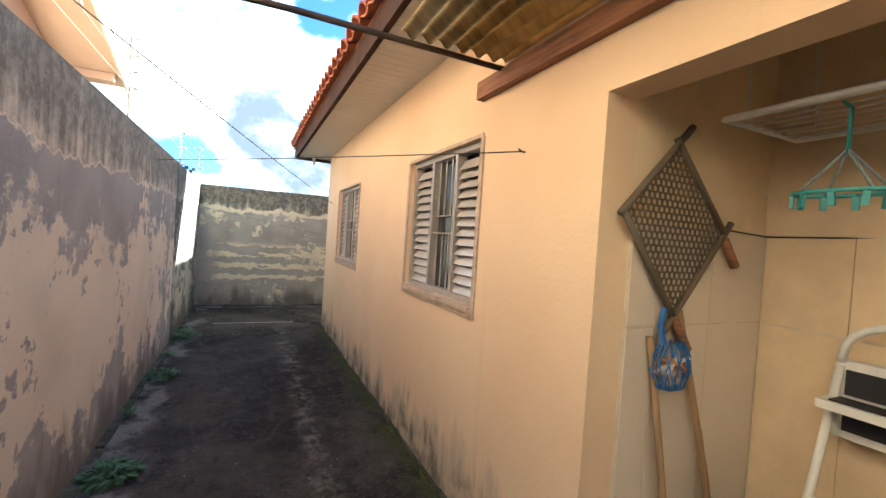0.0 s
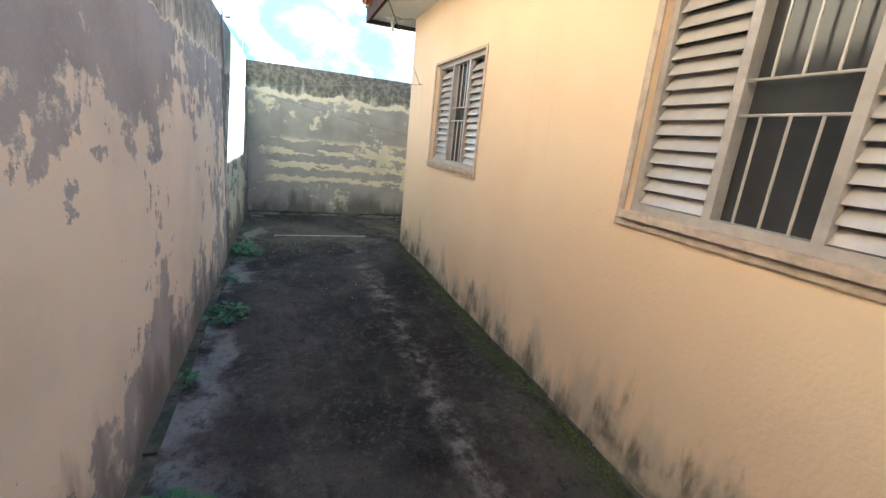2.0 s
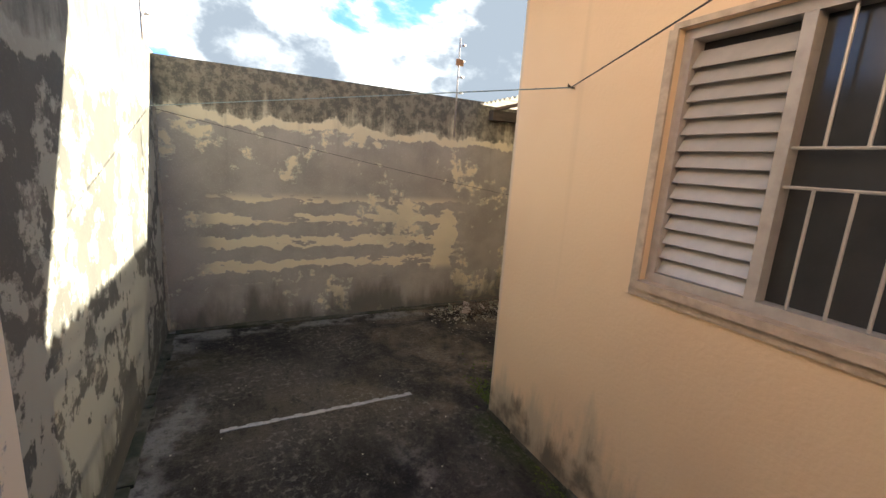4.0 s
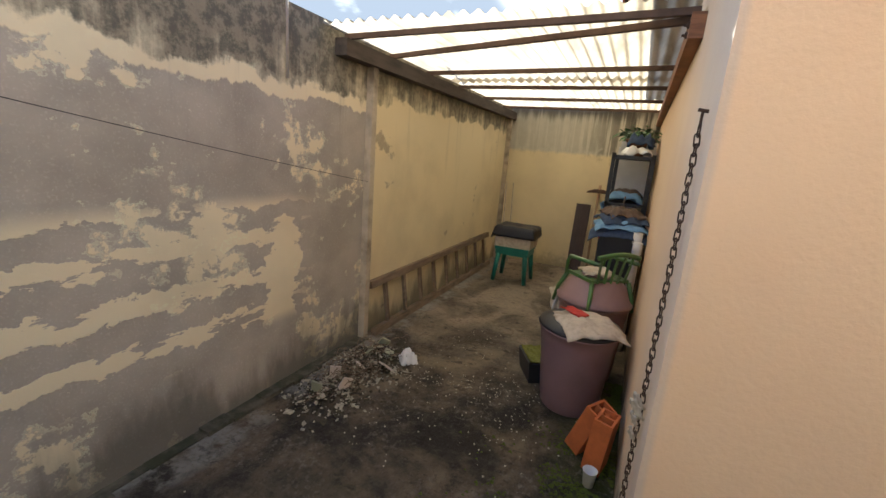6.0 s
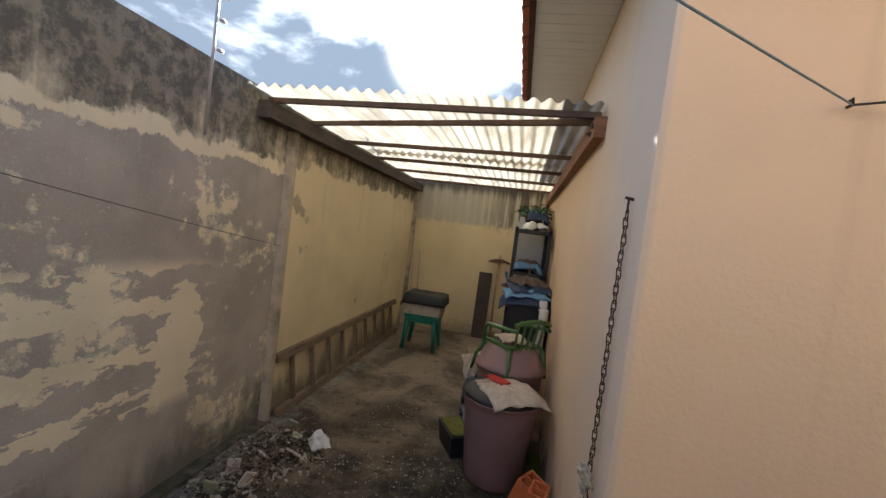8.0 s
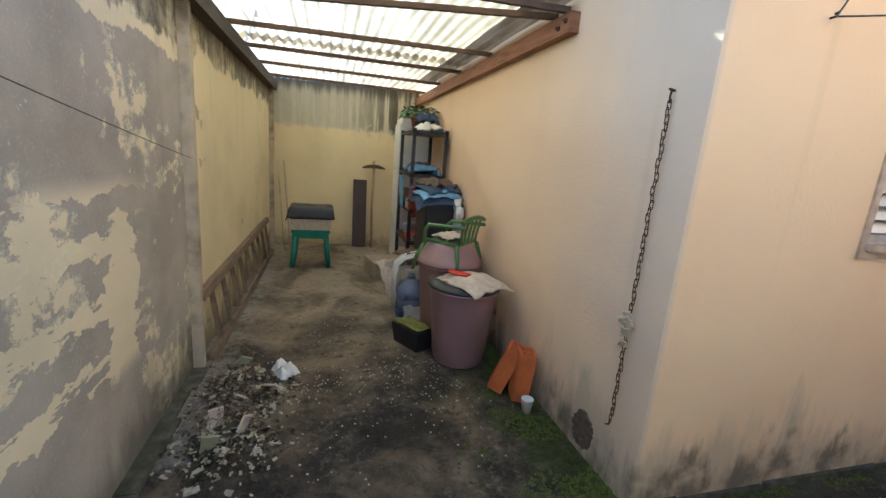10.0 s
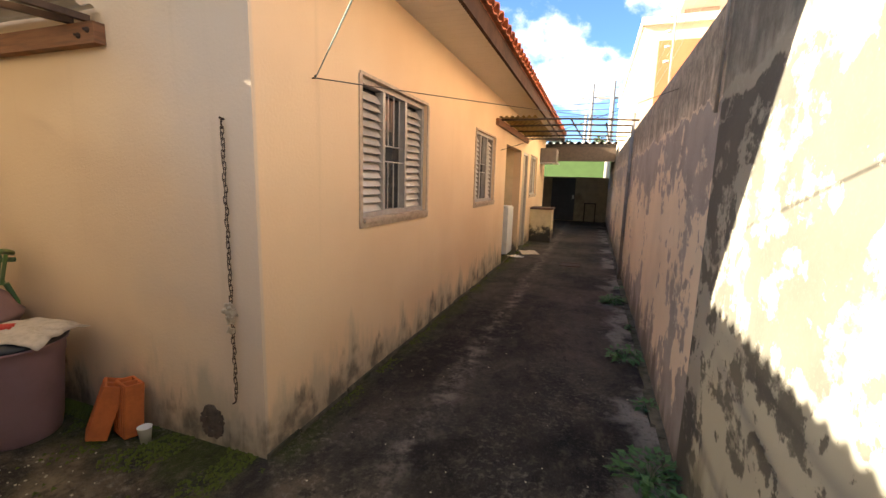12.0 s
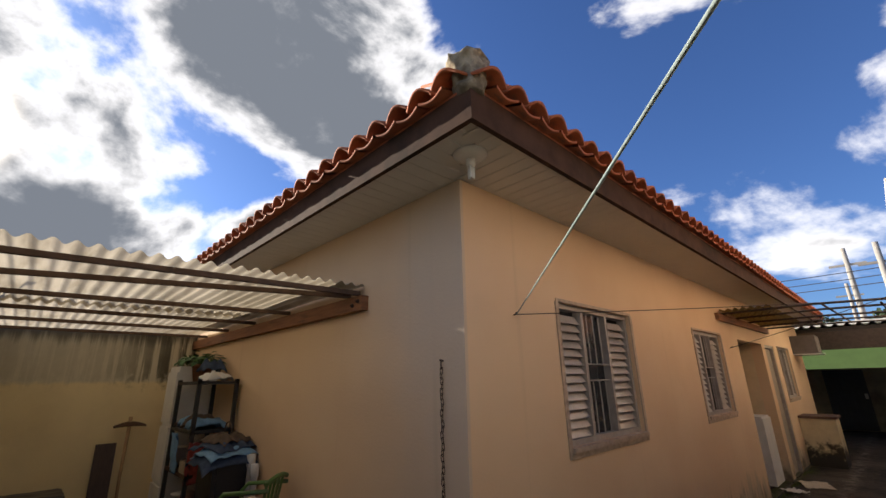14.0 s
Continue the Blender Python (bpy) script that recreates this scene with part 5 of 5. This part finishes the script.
for k in range(9):
    x = 0.22 + k * 0.31
    box("rung", x - 0.018, x + 0.018, 0.008, 0.036, 0.06, 0.40, GREYWOOD, 0.004, parent=lad)

block = empty("clay_block", pose(0.90, 0.06, 0.006, 0, 0, 0), "orange hollow clay blocks leaning on the wall", "clay block", "clay blocks")


def hollow(name, m, parent):
    """A hollow block with grooved sides and four cells."""
    bm = bmesh.new()
    L, w_, h = 0.29, 0.14, 0.09
    add_box(bm, 0, w_, 0, 0.012, 0, L), add_box(bm, 0, w_, h - 0.012, h, 0, L)
    for x in (0.0, w_ / 2 - 0.006, w_ - 0.012):
        add_box(bm, x, x + 0.012, 0.012, h - 0.012, 0.0, L)
    for i in range(5):
        add_box(bm, 0.012 + i * 0.025, 0.024 + i * 0.025, h, h + 0.004, 0.004, L - 0.004)
    o = finish(name, bm, ORANGE, 0.002, parent=parent)
    o.matrix_basis = m
    return o


hollow("block", pose(-0.02, 0.14, 0.0, 20, 0, -32), block)
hollow("block", pose(-0.13, 0.02, 0.0, 5, 0, -14), block)
cup = lathe("plastic_cup", ((0, 0), (0.024, 0), (0.034, 0.082), (0.036, 0.085), (0.033, 0.085), (0.022, 0.006), (0, 0.006)), WHITEP, 20, m=pose(0.70, 0.12, 0.0))
tagged(cup, "small white plastic cup on the mossy floor", "cup")

# ---- rubbish heap, flakes, moss and weeds ----
rnd = random.Random(8)
heap, litter = bmesh.new(), bmesh.new()
for i in range(1500):
    cx = 0.66 if rnd.random() < 0.4 else 1.10
    x, y = cx + rnd.gauss(0, 0.14), 1.64 + rnd.gauss(0, 0.11)
    r2 = ((x - cx) / 0.3) ** 2 + ((y - 1.66) / 0.22) ** 2
    z = 0.004 + max(0.0, 0.09 - 0.10 * r2) * (1.0 if cx > 1 else 0.5) * rnd.random()
    pale = i % 5 < 2
    s = rnd.uniform(0.004, 0.011) * (2.8 if i % 13 == 0 else 1)
    add_box(heap if pale else litter, -s, s, -s * rnd.uniform(0.4, 0.9), s * 0.7, 0, 0.004, pose(x, min(y, 1.89), z, rnd.uniform(-35, 35), rnd.uniform(-35, 35), rnd.uniform(0, 180)))
tagged(finish("paint_flakes", heap, plain("fallen_plaster", (0.58, 0.52, 0.38), 0.9, vary=0.6, scale=40, bump=0.2)), "heap of fallen paint flakes and plaster by the wall", "rubble", kind="stuff")
tagged(finish("leaf_litter", litter, LITTER), "dark dead leaves and soil under the paint flakes", "litter", kind="stuff")
twigs = bmesh.new()
for i in range(300):
    x, y, a = 1.0 + rnd.gauss(0, 0.22), 1.66 + rnd.gauss(0, 0.09), rnd.uniform(0, 6.28)
    d = Vector((math.cos(a), math.sin(a) * 0.7, rnd.uniform(-0.1, 0.35))) * rnd.uniform(0.04, 0.13)
    p = Vector((x, min(y, 1.84), 0.01 + 0.09 * rnd.random()))
    add_tube(twigs, (p, p + d * 0.5 + Vector((0, 0, 0.012)), p + d), 0.0022, 4, False)
tagged(finish("dry_twigs", twigs, GREYWOOD), "dry twigs and stalks in the rubbish heap", "twigs", kind="stuff")
for i, (x, y, r) in enumerate(((1.22, 1.58, 20), (1.05, 1.50, 60), (1.17, 1.72, 110), (0.97, 1.64, 5), (1.35, 1.7, 70), (0.72, 1.58, 130), (0.60, 1.70, 35), (0.80, 1.72, 80), (1.10, 1.66, 150))):
    p = box("broken_tile", -0.05, 0.05, -0.035, 0.035, 0, 0.01, PAPER if i % 2 else plain("pale_green_tile", (0.42, 0.42, 0.28), 0.6), 0.002, m=pose(x, y, 0.05, 25 + 20 * (i % 3), 12 * i, r))
    tagged(p, "broken piece of pale tile on the rubbish heap", "tile piece", "broken tiles")
tagged(sheet("white_bag", 0.17, 0.13, 18, 0.07, WHITEP, m=pose(1.30, 1.46, 0.05, 0, 0, 40), seed=55.0, droop=0.10, ragged=0.4), "crumpled white plastic bag on the rubbish heap", "plastic bag")
spots = bmesh.new()
for i in range(340):
    if i % 2:
        x, y = rnd.uniform(0.3, 2.2), 1.35 - abs(rnd.gauss(0, 0.35))
    else:
        x, y = 1.12 + rnd.gauss(0, 0.30), 0.62 + rnd.gauss(0, 0.13)
    if i % 3 == 0:
        t = rnd.random()
        x, y = 1.12 + 0.16 * t + rnd.gauss(0, 0.07), 1.5 - 0.8 * t + rnd.gauss(0, 0.06)
    if not (0.05 < y < 1.85):
        continue
    s = rnd.uniform(0.0015, 0.005)
    add_box(spots, -s, s, -s * 0.7, s, 0, 0.003, pose(x, y, 0.001, 0, 0, rnd.uniform(0, 90)))
for i in range(90):
    s = rnd.uniform(0.0015, 0.004)
    add_box(spots, -s, s, -s, s, 0, 0.003, pose(rnd.uniform(-1.85, -0.1), rnd.uniform(-7, 1.8), 0.001, 0, 0, rnd.uniform(0, 90)))
tagged(finish("floor_specks", spots, bpy.data.materials["fallen_plaster"]), "scattered pale flakes on the concrete", "flakes", kind="stuff")

moss = bmesh.new()
for i in range(2600):
    x = 0.05 + 1.75 * rnd.random()
    y = abs(rnd.gauss(0, 0.16 + 0.12 * math.sin(x * 3)))
    if noise.noise((x * 4, y * 4, 0)) < -0.05 or (math.hypot(x - 1.36, y - 0.3) < 0.19):
        continue
    s = rnd.uniform(0.006, 0.016)
    v = [moss.verts.new((x + s * math.cos(a), y + s * math.sin(a), 0.001)) for a in (0, 2.09, 4.19)] + [moss.verts.new((x, y, s * 0.9))]
    moss.faces.new((v[0], v[1], v[3])), moss.faces.new((v[1], v[2], v[3])), moss.faces.new((v[2], v[0], v[3]))
for i in range(2600):
    y = rnd.uniform(-9.0, 0.1)
    x = -abs(rnd.gauss(0.02, 0.035)) - 0.02
    if noise.noise((x * 4, y * 2.2, 3.0)) < 0.0:
        continue
    s = rnd.uniform(0.004, 0.011)
    v = [moss.verts.new((x + s * math.cos(a), y + s * math.sin(a), 0.001)) for a in (0, 2.09, 4.19)] + [moss.verts.new((x, y, s * 0.9))]
    moss.faces.new((v[0], v[1], v[3])), moss.faces.new((v[1], v[2], v[3])), moss.faces.new((v[2], v[0], v[3]))
tagged(finish("moss", moss, MOSSM), "low green moss along the foot of the house", "moss", kind="stuff")

for i, (x, y, s, n) in enumerate(((-1.77, -3.86, 0.13, 170), (-1.80, -2.10, 0.14, 90), (-1.82, -0.55, 0.17, 130), (-1.86, -0.25, 0.12, 70), (-1.89, -2.9, 0.05, 20), (-1.89, -4.7, 0.05, 18), (-1.88, -1.3, 0.07, 30))):
    e = empty("weed", pose(x, y, 0.0), "low green weed growing from the wall foot", "weed", "weeds along the passage")
    leaves("leaf", n, s, s * 0.75, 0.055, LEAF, e, 20 + i)

# pale chalk line and puddle edge across the yard entrance
bm = bmesh.new()
for i in range(26):
    x = -1.54 + i * 0.0445
    add_box(bm, x, x + 0.0445, 0.365 + 0.004 * math.sin(i), 0.395 + 0.006 * math.sin(i * 2.3), 0.0, 0.003)
tagged(finish("concrete_joint", bm, plain("pale_joint", (0.42, 0.40, 0.37), 0.8, vary=0.4, scale=30)), "pale joint line across the concrete floor", "joint", kind="structure")

# ---- wires, lamp, poles ----
def cable(name, pts, r, mat, label, cat="wire"):
    return tagged(tube(name, pts, r, mat, 6), label, cat)


HOOK, HOOK2 = (-0.02, -5.217, 1.932), (-0.02, -0.433, 1.937)
for h in (HOOK, HOOK2):
    o = tube("wall_hook", ((0.0, h[1], h[2]), (-0.02, h[1], h[2]), (-0.03, h[1] + 0.008, h[2] + 0.012), (-0.022, h[1] + 0.014, h[2] + 0.004)), 0.004, RUST, 6)
    tagged(o, "small rusty wall hook holding a line", "hook", "line hooks")


def line_between(a, b, sag, n=14):
    a, b = Vector(a), Vector(b)
    return [a.lerp(b, i / n) - Vector((0, 0, sag * 4 * (i / n) * (1 - i / n))) for i in range(n + 1)]


cable("clothes_line", line_between(HOOK2, (-1.95, 1.80, 1.828), 0.0), 0.0027, ROPE, "grey-green twisted clothes line across the passage", "clothes line")
cable("clothes_line", line_between(HOOK2, (-1.96, -5.33, 2.36), 0.02), 0.003, WIRE, "thin dark clothes line down the passage", "clothes line")
cable("clothes_line", line_between(HOOK, (-1.95, -1.9, 2.1), 0.01), 0.003, WIRE, "thin dark clothes line down the passage", "clothes line")
cable("wall_wire", line_between((-1.94, 1.94, 1.82), (1.40, 1.94, 1.25), 0.02), 0.0018, WIRE, "thin wire slung along the boundary wall")

lamp = empty("eaves_lamp", pose(-0.235, 0.16, EAVE), "white eaves lamp holder with a compact tube bulb", "lamp")
lathe("plate", ((0, -0.03), (0.05, -0.03), (0.085, -0.018), (0.09, -0.006), (0.09, 0.0), (0, 0.0)), WHITEP, 24, parent=lamp)
lathe("holder", ((0, -0.075), (0.02, -0.075), (0.024, -0.06), (0.024, -0.03), (0, -0.03)), WHITEP, 16, parent=lamp)
bm = bmesh.new()
for a in range(3):
    add_tube(bm, ((0.012 * math.cos(a * 2.1), 0.012 * math.sin(a * 2.1), -0.075), (0.012 * math.cos(a * 2.1), 0.012 * math.sin(a * 2.1), -0.14)), 0.009, 8)
finish("tube", bm, BULB, smooth=True, parent=lamp)


def fence_post(x, y, z0, h, label):
    e = empty("fence_post", pose(x, y, z0), label, "fence post", "electric fence posts")
    tube("rod", ((0, 0, 0), (0, 0, h)), 0.008, STEEL, 8, parent=e)
    for k in range(4):
        zz = h - 0.06 - k * (h - 0.35) / 4
        lathe("insulator", ((0, 0), (0.010, 0), (0.013, 0.012), (0.010, 0.045), (0, 0.045)), WHITEP, 10, parent=e, m=pose(0.02, 0, zz, 0, 90, 0))
    return e


posts = [(-2.0, -2.82, 2.1, 0.85), (-1.93, -0.69, 1.75, 1.1), (-2.0, 2.05, 2.1, 0.8), (0.64, 1.965, 1.83, 0.95), (-2.0, -7.5, 2.1, 0.85), (3.6, 2.06, 2.1, 0.8)]
for p in posts:
    fence_post(*p, "thin steel electric fence post with white insulators")
for k in range(4):
    zs = [p[2] + p[3] - 0.05 - k * 0.13 for p in posts]
    cable("fence_wire", [(posts[4][0], posts[4][1], zs[4]), (posts[0][0], posts[0][1], zs[0]), (posts[1][0], posts[1][1], zs[1]), (posts[2][0], posts[2][1], zs[2])], 0.0015, STEEL, "thin electric fence wire above the boundary wall")

# ragged plaster edge in the yard corner
bm = bmesh.new()
rq = random.Random(3)
for k in range(46):
    z0 = 0.04 + k * 0.039
    wdt = 0.07 + 0.045 * noise.noise((k * 0.23, 1.0, 0.0)) + rq.uniform(-0.012, 0.012)
    add_box(bm, -1.95, -1.938 + rq.uniform(0, 0.004), 1.98 - wdt, 1.979, z0, z0 + 0.0385)
tagged(finish("corner_plaster", bm, plain("pale_old_plaster", (0.50, 0.44, 0.34), 0.95, vary=0.35, scale=22, dirt=(0.26, 0.22, 0.17), bump=0.5), 0.003), "ragged pale plaster edge in the yard corner", "plaster", kind="structure")
tagged(box("fence_tag", 0.60, 0.68, 1.94, 1.952, 2.52, 2.58, ONION, 0.003), "small yellow tag on the electric fence post", "tag")

# ---- neighbours and distance ----
nb = empty("neighbour_house", pose(0, 0, 0), "cream two-storey neighbour house with a white-edged roof slab", "house")
box("lower_wall", -6.5, -2.02, -14.0, -6.45, 0.0, 4.0, WHITEWALL, 0.02, parent=nb)
box("coping", -6.6, -1.97, -14.1, -6.40, 4.0, 4.12, WHITEP, 0.015, parent=nb)
box("terracotta_panel", -6.5, -2.25, -6.45, -6.43, 2.4, 3.75, TERRA, parent=nb)
# gabled upper storey: a wall under a roof slab whose verge juts out on purlins
VERGE, EAVE_N, PEAK, EAVE_S = -2.70, (0.15, 3.24), (-5.49, 5.20), (-8.0, 4.60)


def verge_height(y):
    (y0, z0), (y1, z1) = (EAVE_N, PEAK) if y > PEAK[0] else (PEAK, EAVE_S)
    return z0 + (z1 - z0) * (y - y0) / (y1 - y0)


def prism(bm, outline, x0, x1):
    """A closed block: the outline in y and z, drawn out from x0 to x1."""
    a, b = [[bm.verts.new((x, y, z)) for y, z in outline] for x in (x0, x1)]
    bm.faces.new(a), bm.faces.new(b[::-1])
    for i in range(len(a)):
        j = (i + 1) % len(a)
        bm.faces.new((a[i], a[j], b[j], b[i]))


bm = bmesh.new()
prism(bm, [(-0.3, 0.0), (-0.3, verge_height(-0.3) - 0.005), (PEAK[0], PEAK[1] - 0.005), (-6.40, verge_height(-6.40) - 0.005), (-6.40, 0.0)], -7.0, -3.32)
finish("upper_wall", bm, UNDERSIDE, parent=nb)
bm = bmesh.new()
prism(bm, [EAVE_N, PEAK, EAVE_S, (EAVE_S[0], EAVE_S[1] + 0.09), (PEAK[0], PEAK[1] + 0.09), (EAVE_N[0], EAVE_N[1] + 0.09)], -7.2, VERGE)
finish("roof_slab", bm, UNDERSIDE, parent=nb)
bm = bmesh.new()
prism(bm, [(y, z + d) for d, line in ((-0.03, (EAVE_N, PEAK, EAVE_S)), (0.13, (EAVE_S, PEAK, EAVE_N))) for y, z in line], VERGE + 0.002, VERGE + 0.03)
finish("verge_board", bm, WHITEP, parent=nb)
bm = bmesh.new()
prism(bm, [(y, z + d) for d, line in ((0.132, (EAVE_N, PEAK, EAVE_S)), (0.165, (EAVE_S, PEAK, EAVE_N))) for y, z in line], VERGE - 0.3, VERGE + 0.045)
finish("verge_flashing", bm, STEEL, parent=nb)
for y in (-0.1, -1.3, -2.5, -3.6, -4.6, -5.45, -6.6, -7.8):
    z = verge_height(y)
    box("purlin", -3.318, VERGE - 0.06, y - 0.035, y + 0.035, z - 0.10, z - 0.002, UNDERSIDE, 0.006, parent=nb)
lathe("lamp_bulb", ((0, -0.13), (0.03, -0.12), (0.042, -0.08), (0.03, -0.04), (0.022, 0.0), (0, 0.0)), BULB, 14, parent=nb, m=pose(-3.10, -3.05, verge_height(-3.05)))

for i, (x, y, h) in enumerate(((-0.9, -27.0, 7.6), (-2.0, -23.0, 6.8), (-0.3, -38, 7.5))):
    e = empty("utility_pole", pose(x, y, 0), "grey concrete utility pole with cross arm", "utility pole", "street poles")
    tube("shaft", ((0, 0, 0), (0, 0, h)), (0.16, 0.10), POLE, 10, parent=e)
    box("cross_arm", -0.7, 0.7, -0.05, 0.05, h - 0.9, h - 0.8, POLE, 0.01, parent=e)
for k in range(3):
    cable("street_cable", line_between((-14, -26, 6.0 + 0.35 * k), (16, -27, 6.2 + 0.35 * k), 0.5), 0.02, WIRE, "dark overhead street cable")


def tree(x, y, h, seed):
    rnd = random.Random(seed)
    e = empty("tree", pose(x, y, 0), "distant dark green broadleaf tree", "tree", "far trees")
    bm = bmesh.new()
    add_tube(bm, ((0, 0, 0), (0.1, 0, h * 0.4), (0, 0.1, h * 0.75)), (0.22, 0.15, 0.06), 7)
    for k in range(5):
        a = k * 1.3
        add_tube(bm, ((0, 0, h * (0.4 + 0.05 * k)), (math.cos(a) * h * 0.15, math.sin(a) * h * 0.15, h * (0.6 + 0.05 * k))), (0.08, 0.03), 5)
    finish("trunk", bm, GREYWOOD, parent=e)
    bm = bmesh.new()
    for k in range(14):
        a, r = rnd.uniform(0, 6.28), h * 0.24 * math.sqrt(rnd.random())
        c = Vector((math.cos(a) * r, math.sin(a) * r, h * rnd.uniform(0.58, 0.95)))
        for q in range(70):
            d = Vector((rnd.gauss(0, 1), rnd.gauss(0, 1), rnd.gauss(0, 0.7))) * h * 0.055
            n_ = Vector((rnd.gauss(0, 1), rnd.gauss(0, 1), rnd.gauss(0, 1))).normalized()
            t_ = n_.orthogonal().normalized() * h * 0.022
            s_ = n_.cross(t_)
            p = c + d
            bm.faces.new([bm.verts.new(p + o) for o in (t_, s_, -t_, -s_)])
    tagged(finish("crown", bm, FOREST, parent=e), kind="stuff")
    return e


rt = random.Random(4)
for k in range(13):
    tree(-14 + k * 2.3 + rt.uniform(-0.8, 0.8), -48 + rt.uniform(-4, 4), rt.uniform(4.5, 6.5), k)
tree(-3.6, 9.0, 3.6, 40)

# ---- small pieces last: roof tiles and niche tiles ----
TILE_ME, CHAN_ME = tile_mesh("roof_tile"), channel_mesh("roof_channel_tile")
STEP, ROW = 0.182, 0.36
ang = math.atan(PITCH)
# (start of eave, direction along it, direction up the slope)
sides = (("west", Vector((OX - 0.055, OY - 0.10, EAVE + 0.158)), Vector((0, -1, 0)), Vector((1, 0, 0)), 66), ("north", Vector((OX + 0.10, OY + 0.055, EAVE + 0.158)), Vector((1, 0, 0)), Vector((0, -1, 0)), 30))
rest = bmesh.new()
rt = random.Random(11)
made = 0
for name, start, along, inward, count in sides:
    for r_ in range(6):
        for c_ in range(count):
            if c_ * STEP < r_ * ROW * 0.96 - 0.05:
                continue
            up = (inward * math.cos(ang) + Vector((0, 0, math.sin(ang)))).normalized()
            nor = along.cross(up).normalized()
            if nor.z < 0:
                nor = -nor
            xaxis = up.cross(nor)
            m = Matrix((xaxis, up, nor)).transposed().to_4x4()
            p = start + along * (c_ * STEP + rt.uniform(-0.008, 0.008)) + up * (r_ * ROW) + nor * rt.uniform(-0.004, 0.004)
            m.translation = p
            m = m @ pose(0, 0, 0, 3.0 + rt.uniform(-1, 1), rt.uniform(-3, 3), rt.uniform(-1.5, 1.5))
            near_part = r_ == 0 or (r_ < 3 and c_ < 34)
            m2 = m.copy()
            m2.translation = p + along * (STEP / 2) - nor * 0.004
            if near_part and made < 296:
                for me in (TILE_ME, CHAN_ME):
                    o = new("roof_tile", me)
                    o.parent = roof
                    o.matrix_world = m if me is TILE_ME else m2
                    made += 1
            else:
                for me, mm in ((TILE_ME, m), (CHAN_ME, m2)):
                    n0 = len(rest.verts)
                    rest.from_mesh(me)
                    rest.verts.ensure_lookup_table()
                    for v in rest.verts[n0:]:
                        v.co = mm @ v.co
tagged(finish("upper_tiles", rest, CLAY, smooth=True, parent=roof), kind="stuff")
bm = bmesh.new()
ridge_x, ridge_y = 2.4, -2.4
ez = EAVE + 0.12
rz = ez + (ridge_x - OX) * PITCH
quads = [[(OX, -11.95, ez), (OX, OY, ez), (ridge_x, ridge_y, rz), (ridge_x, -11.95, rz)], [(OX, OY, ez), (5.1, OY, ez), (5.1, ridge_y, rz), (ridge_x, ridge_y, rz)], [(ridge_x, -11.95, rz), (ridge_x, ridge_y, rz), (5.1, ridge_y, rz), (5.1, -11.95, rz)]]
for q in quads:
    bm.faces.new([bm.verts.new(v) for v in q])
finish("roof_deck", bm, CLAY, parent=roof, solid=0.02)
# hip capping tiles and the mortared end
hip = Vector((1, -1, PITCH)).normalized()
for k in range(7):
    p = Vector((OX - 0.02, OY + 0.02, EAVE + 0.19)) + hip * (0.24 + k * 0.34)
    o = new("hip_tile", TILE_ME)
    o.parent = roof
    nor = (Vector((0, 0, 1)) - hip * hip.z).normalized()
    m = Matrix((hip.cross(nor), hip, nor)).transposed().to_4x4()
    m.translation = p + Vector((0, 0, 0.01))
    o.matrix_world = m @ pose(0, 0, 0, 4, 0, 0) @ Matrix.Diagonal((1.25, 1, 1.4, 1))
# lump of old mortar with a flaring head over the corner
bm = bmesh.new()
bmesh.ops.create_icosphere(bm, subdivisions=4, radius=1.0)
for v in bm.verts:
    c = v.co.copy()
    h = c.z * 0.5 + 0.5
    wide = (0.075 + 0.05 * max(0.0, h - 0.62) / 0.38) * (1.0 if h < 0.9 else 0.75) * min(1.0, 3.0 * math.sqrt(max(0.0, 1 - c.z * c.z)) + 0.05)
    ring = Vector((c.x, c.y, 0)).normalized() if abs(c.z) < 0.999 else Vector((0, 0, 0))
    bumpy = 1 + 0.34 * noise.noise(c * 2.1 + Vector((5, 1, 2))) + 0.14 * noise.noise(c * 6.0)
    v.co = ring * wide * bumpy + Vector((0.05 * h * h, -0.05 * h * h, 0.27 * h + 0.02 * noise.noise(c * 3.0)))
    v.co += Vector((OX + 0.05, OY - 0.05, EAVE + 0.10))
finish("hip_mortar", bm, plain("old_mortar", (0.34, 0.29, 0.20), 0.95, vary=0.5, scale=22, dirt=(0.10, 0.075, 0.05), dirt_at=0.52, bump=0.8), smooth=True, parent=roof)
bm = bmesh.new()
add_box(bm, -0.03, 0.03, -0.012, 0.012, 0.0, 0.05, pose(OX + 0.03, OY - 0.03, EAVE + 0.14, 6, 0, 45))
finish("tile_scrap", bm, CLAY, 0.003, parent=roof)

tiled = box("niche_tiling", 0.152, 0.998, -5.7005, -5.6905, 0.03, 1.63, plain("tile_grout", (0.74, 0.62, 0.47), 0.9))
tagged(tiled, "beige ceramic tiling on the niche side wall", "tiling", kind="structure")
tiled_back = box("niche_tiling_back", 0.9895, 0.9995, -7.24, -5.702, 0.03, 1.63, bpy.data.materials["tile_grout"])
tagged(tiled_back, "beige ceramic tiling on the niche back wall", "tiling", kind="structure")
for z0 in (0.03, 0.43, 0.83, 1.24):
    for x0, x1 in ((0.156, 0.30), (0.304, 0.62), (0.624, 0.985)):
        box("tile", x0, x1, -5.7065, -5.7006, z0 + 0.002, min(z0 + 0.402, 1.628), TILE, 0.0015, parent=tiled)
    for k in range(5):
        box("tile", 0.9835, 0.9894, -7.236 + k * 0.306, -6.934 + k * 0.306, z0 + 0.002, min(z0 + 0.402, 1.628), NICHE, 0.0015, parent=tiled_back)
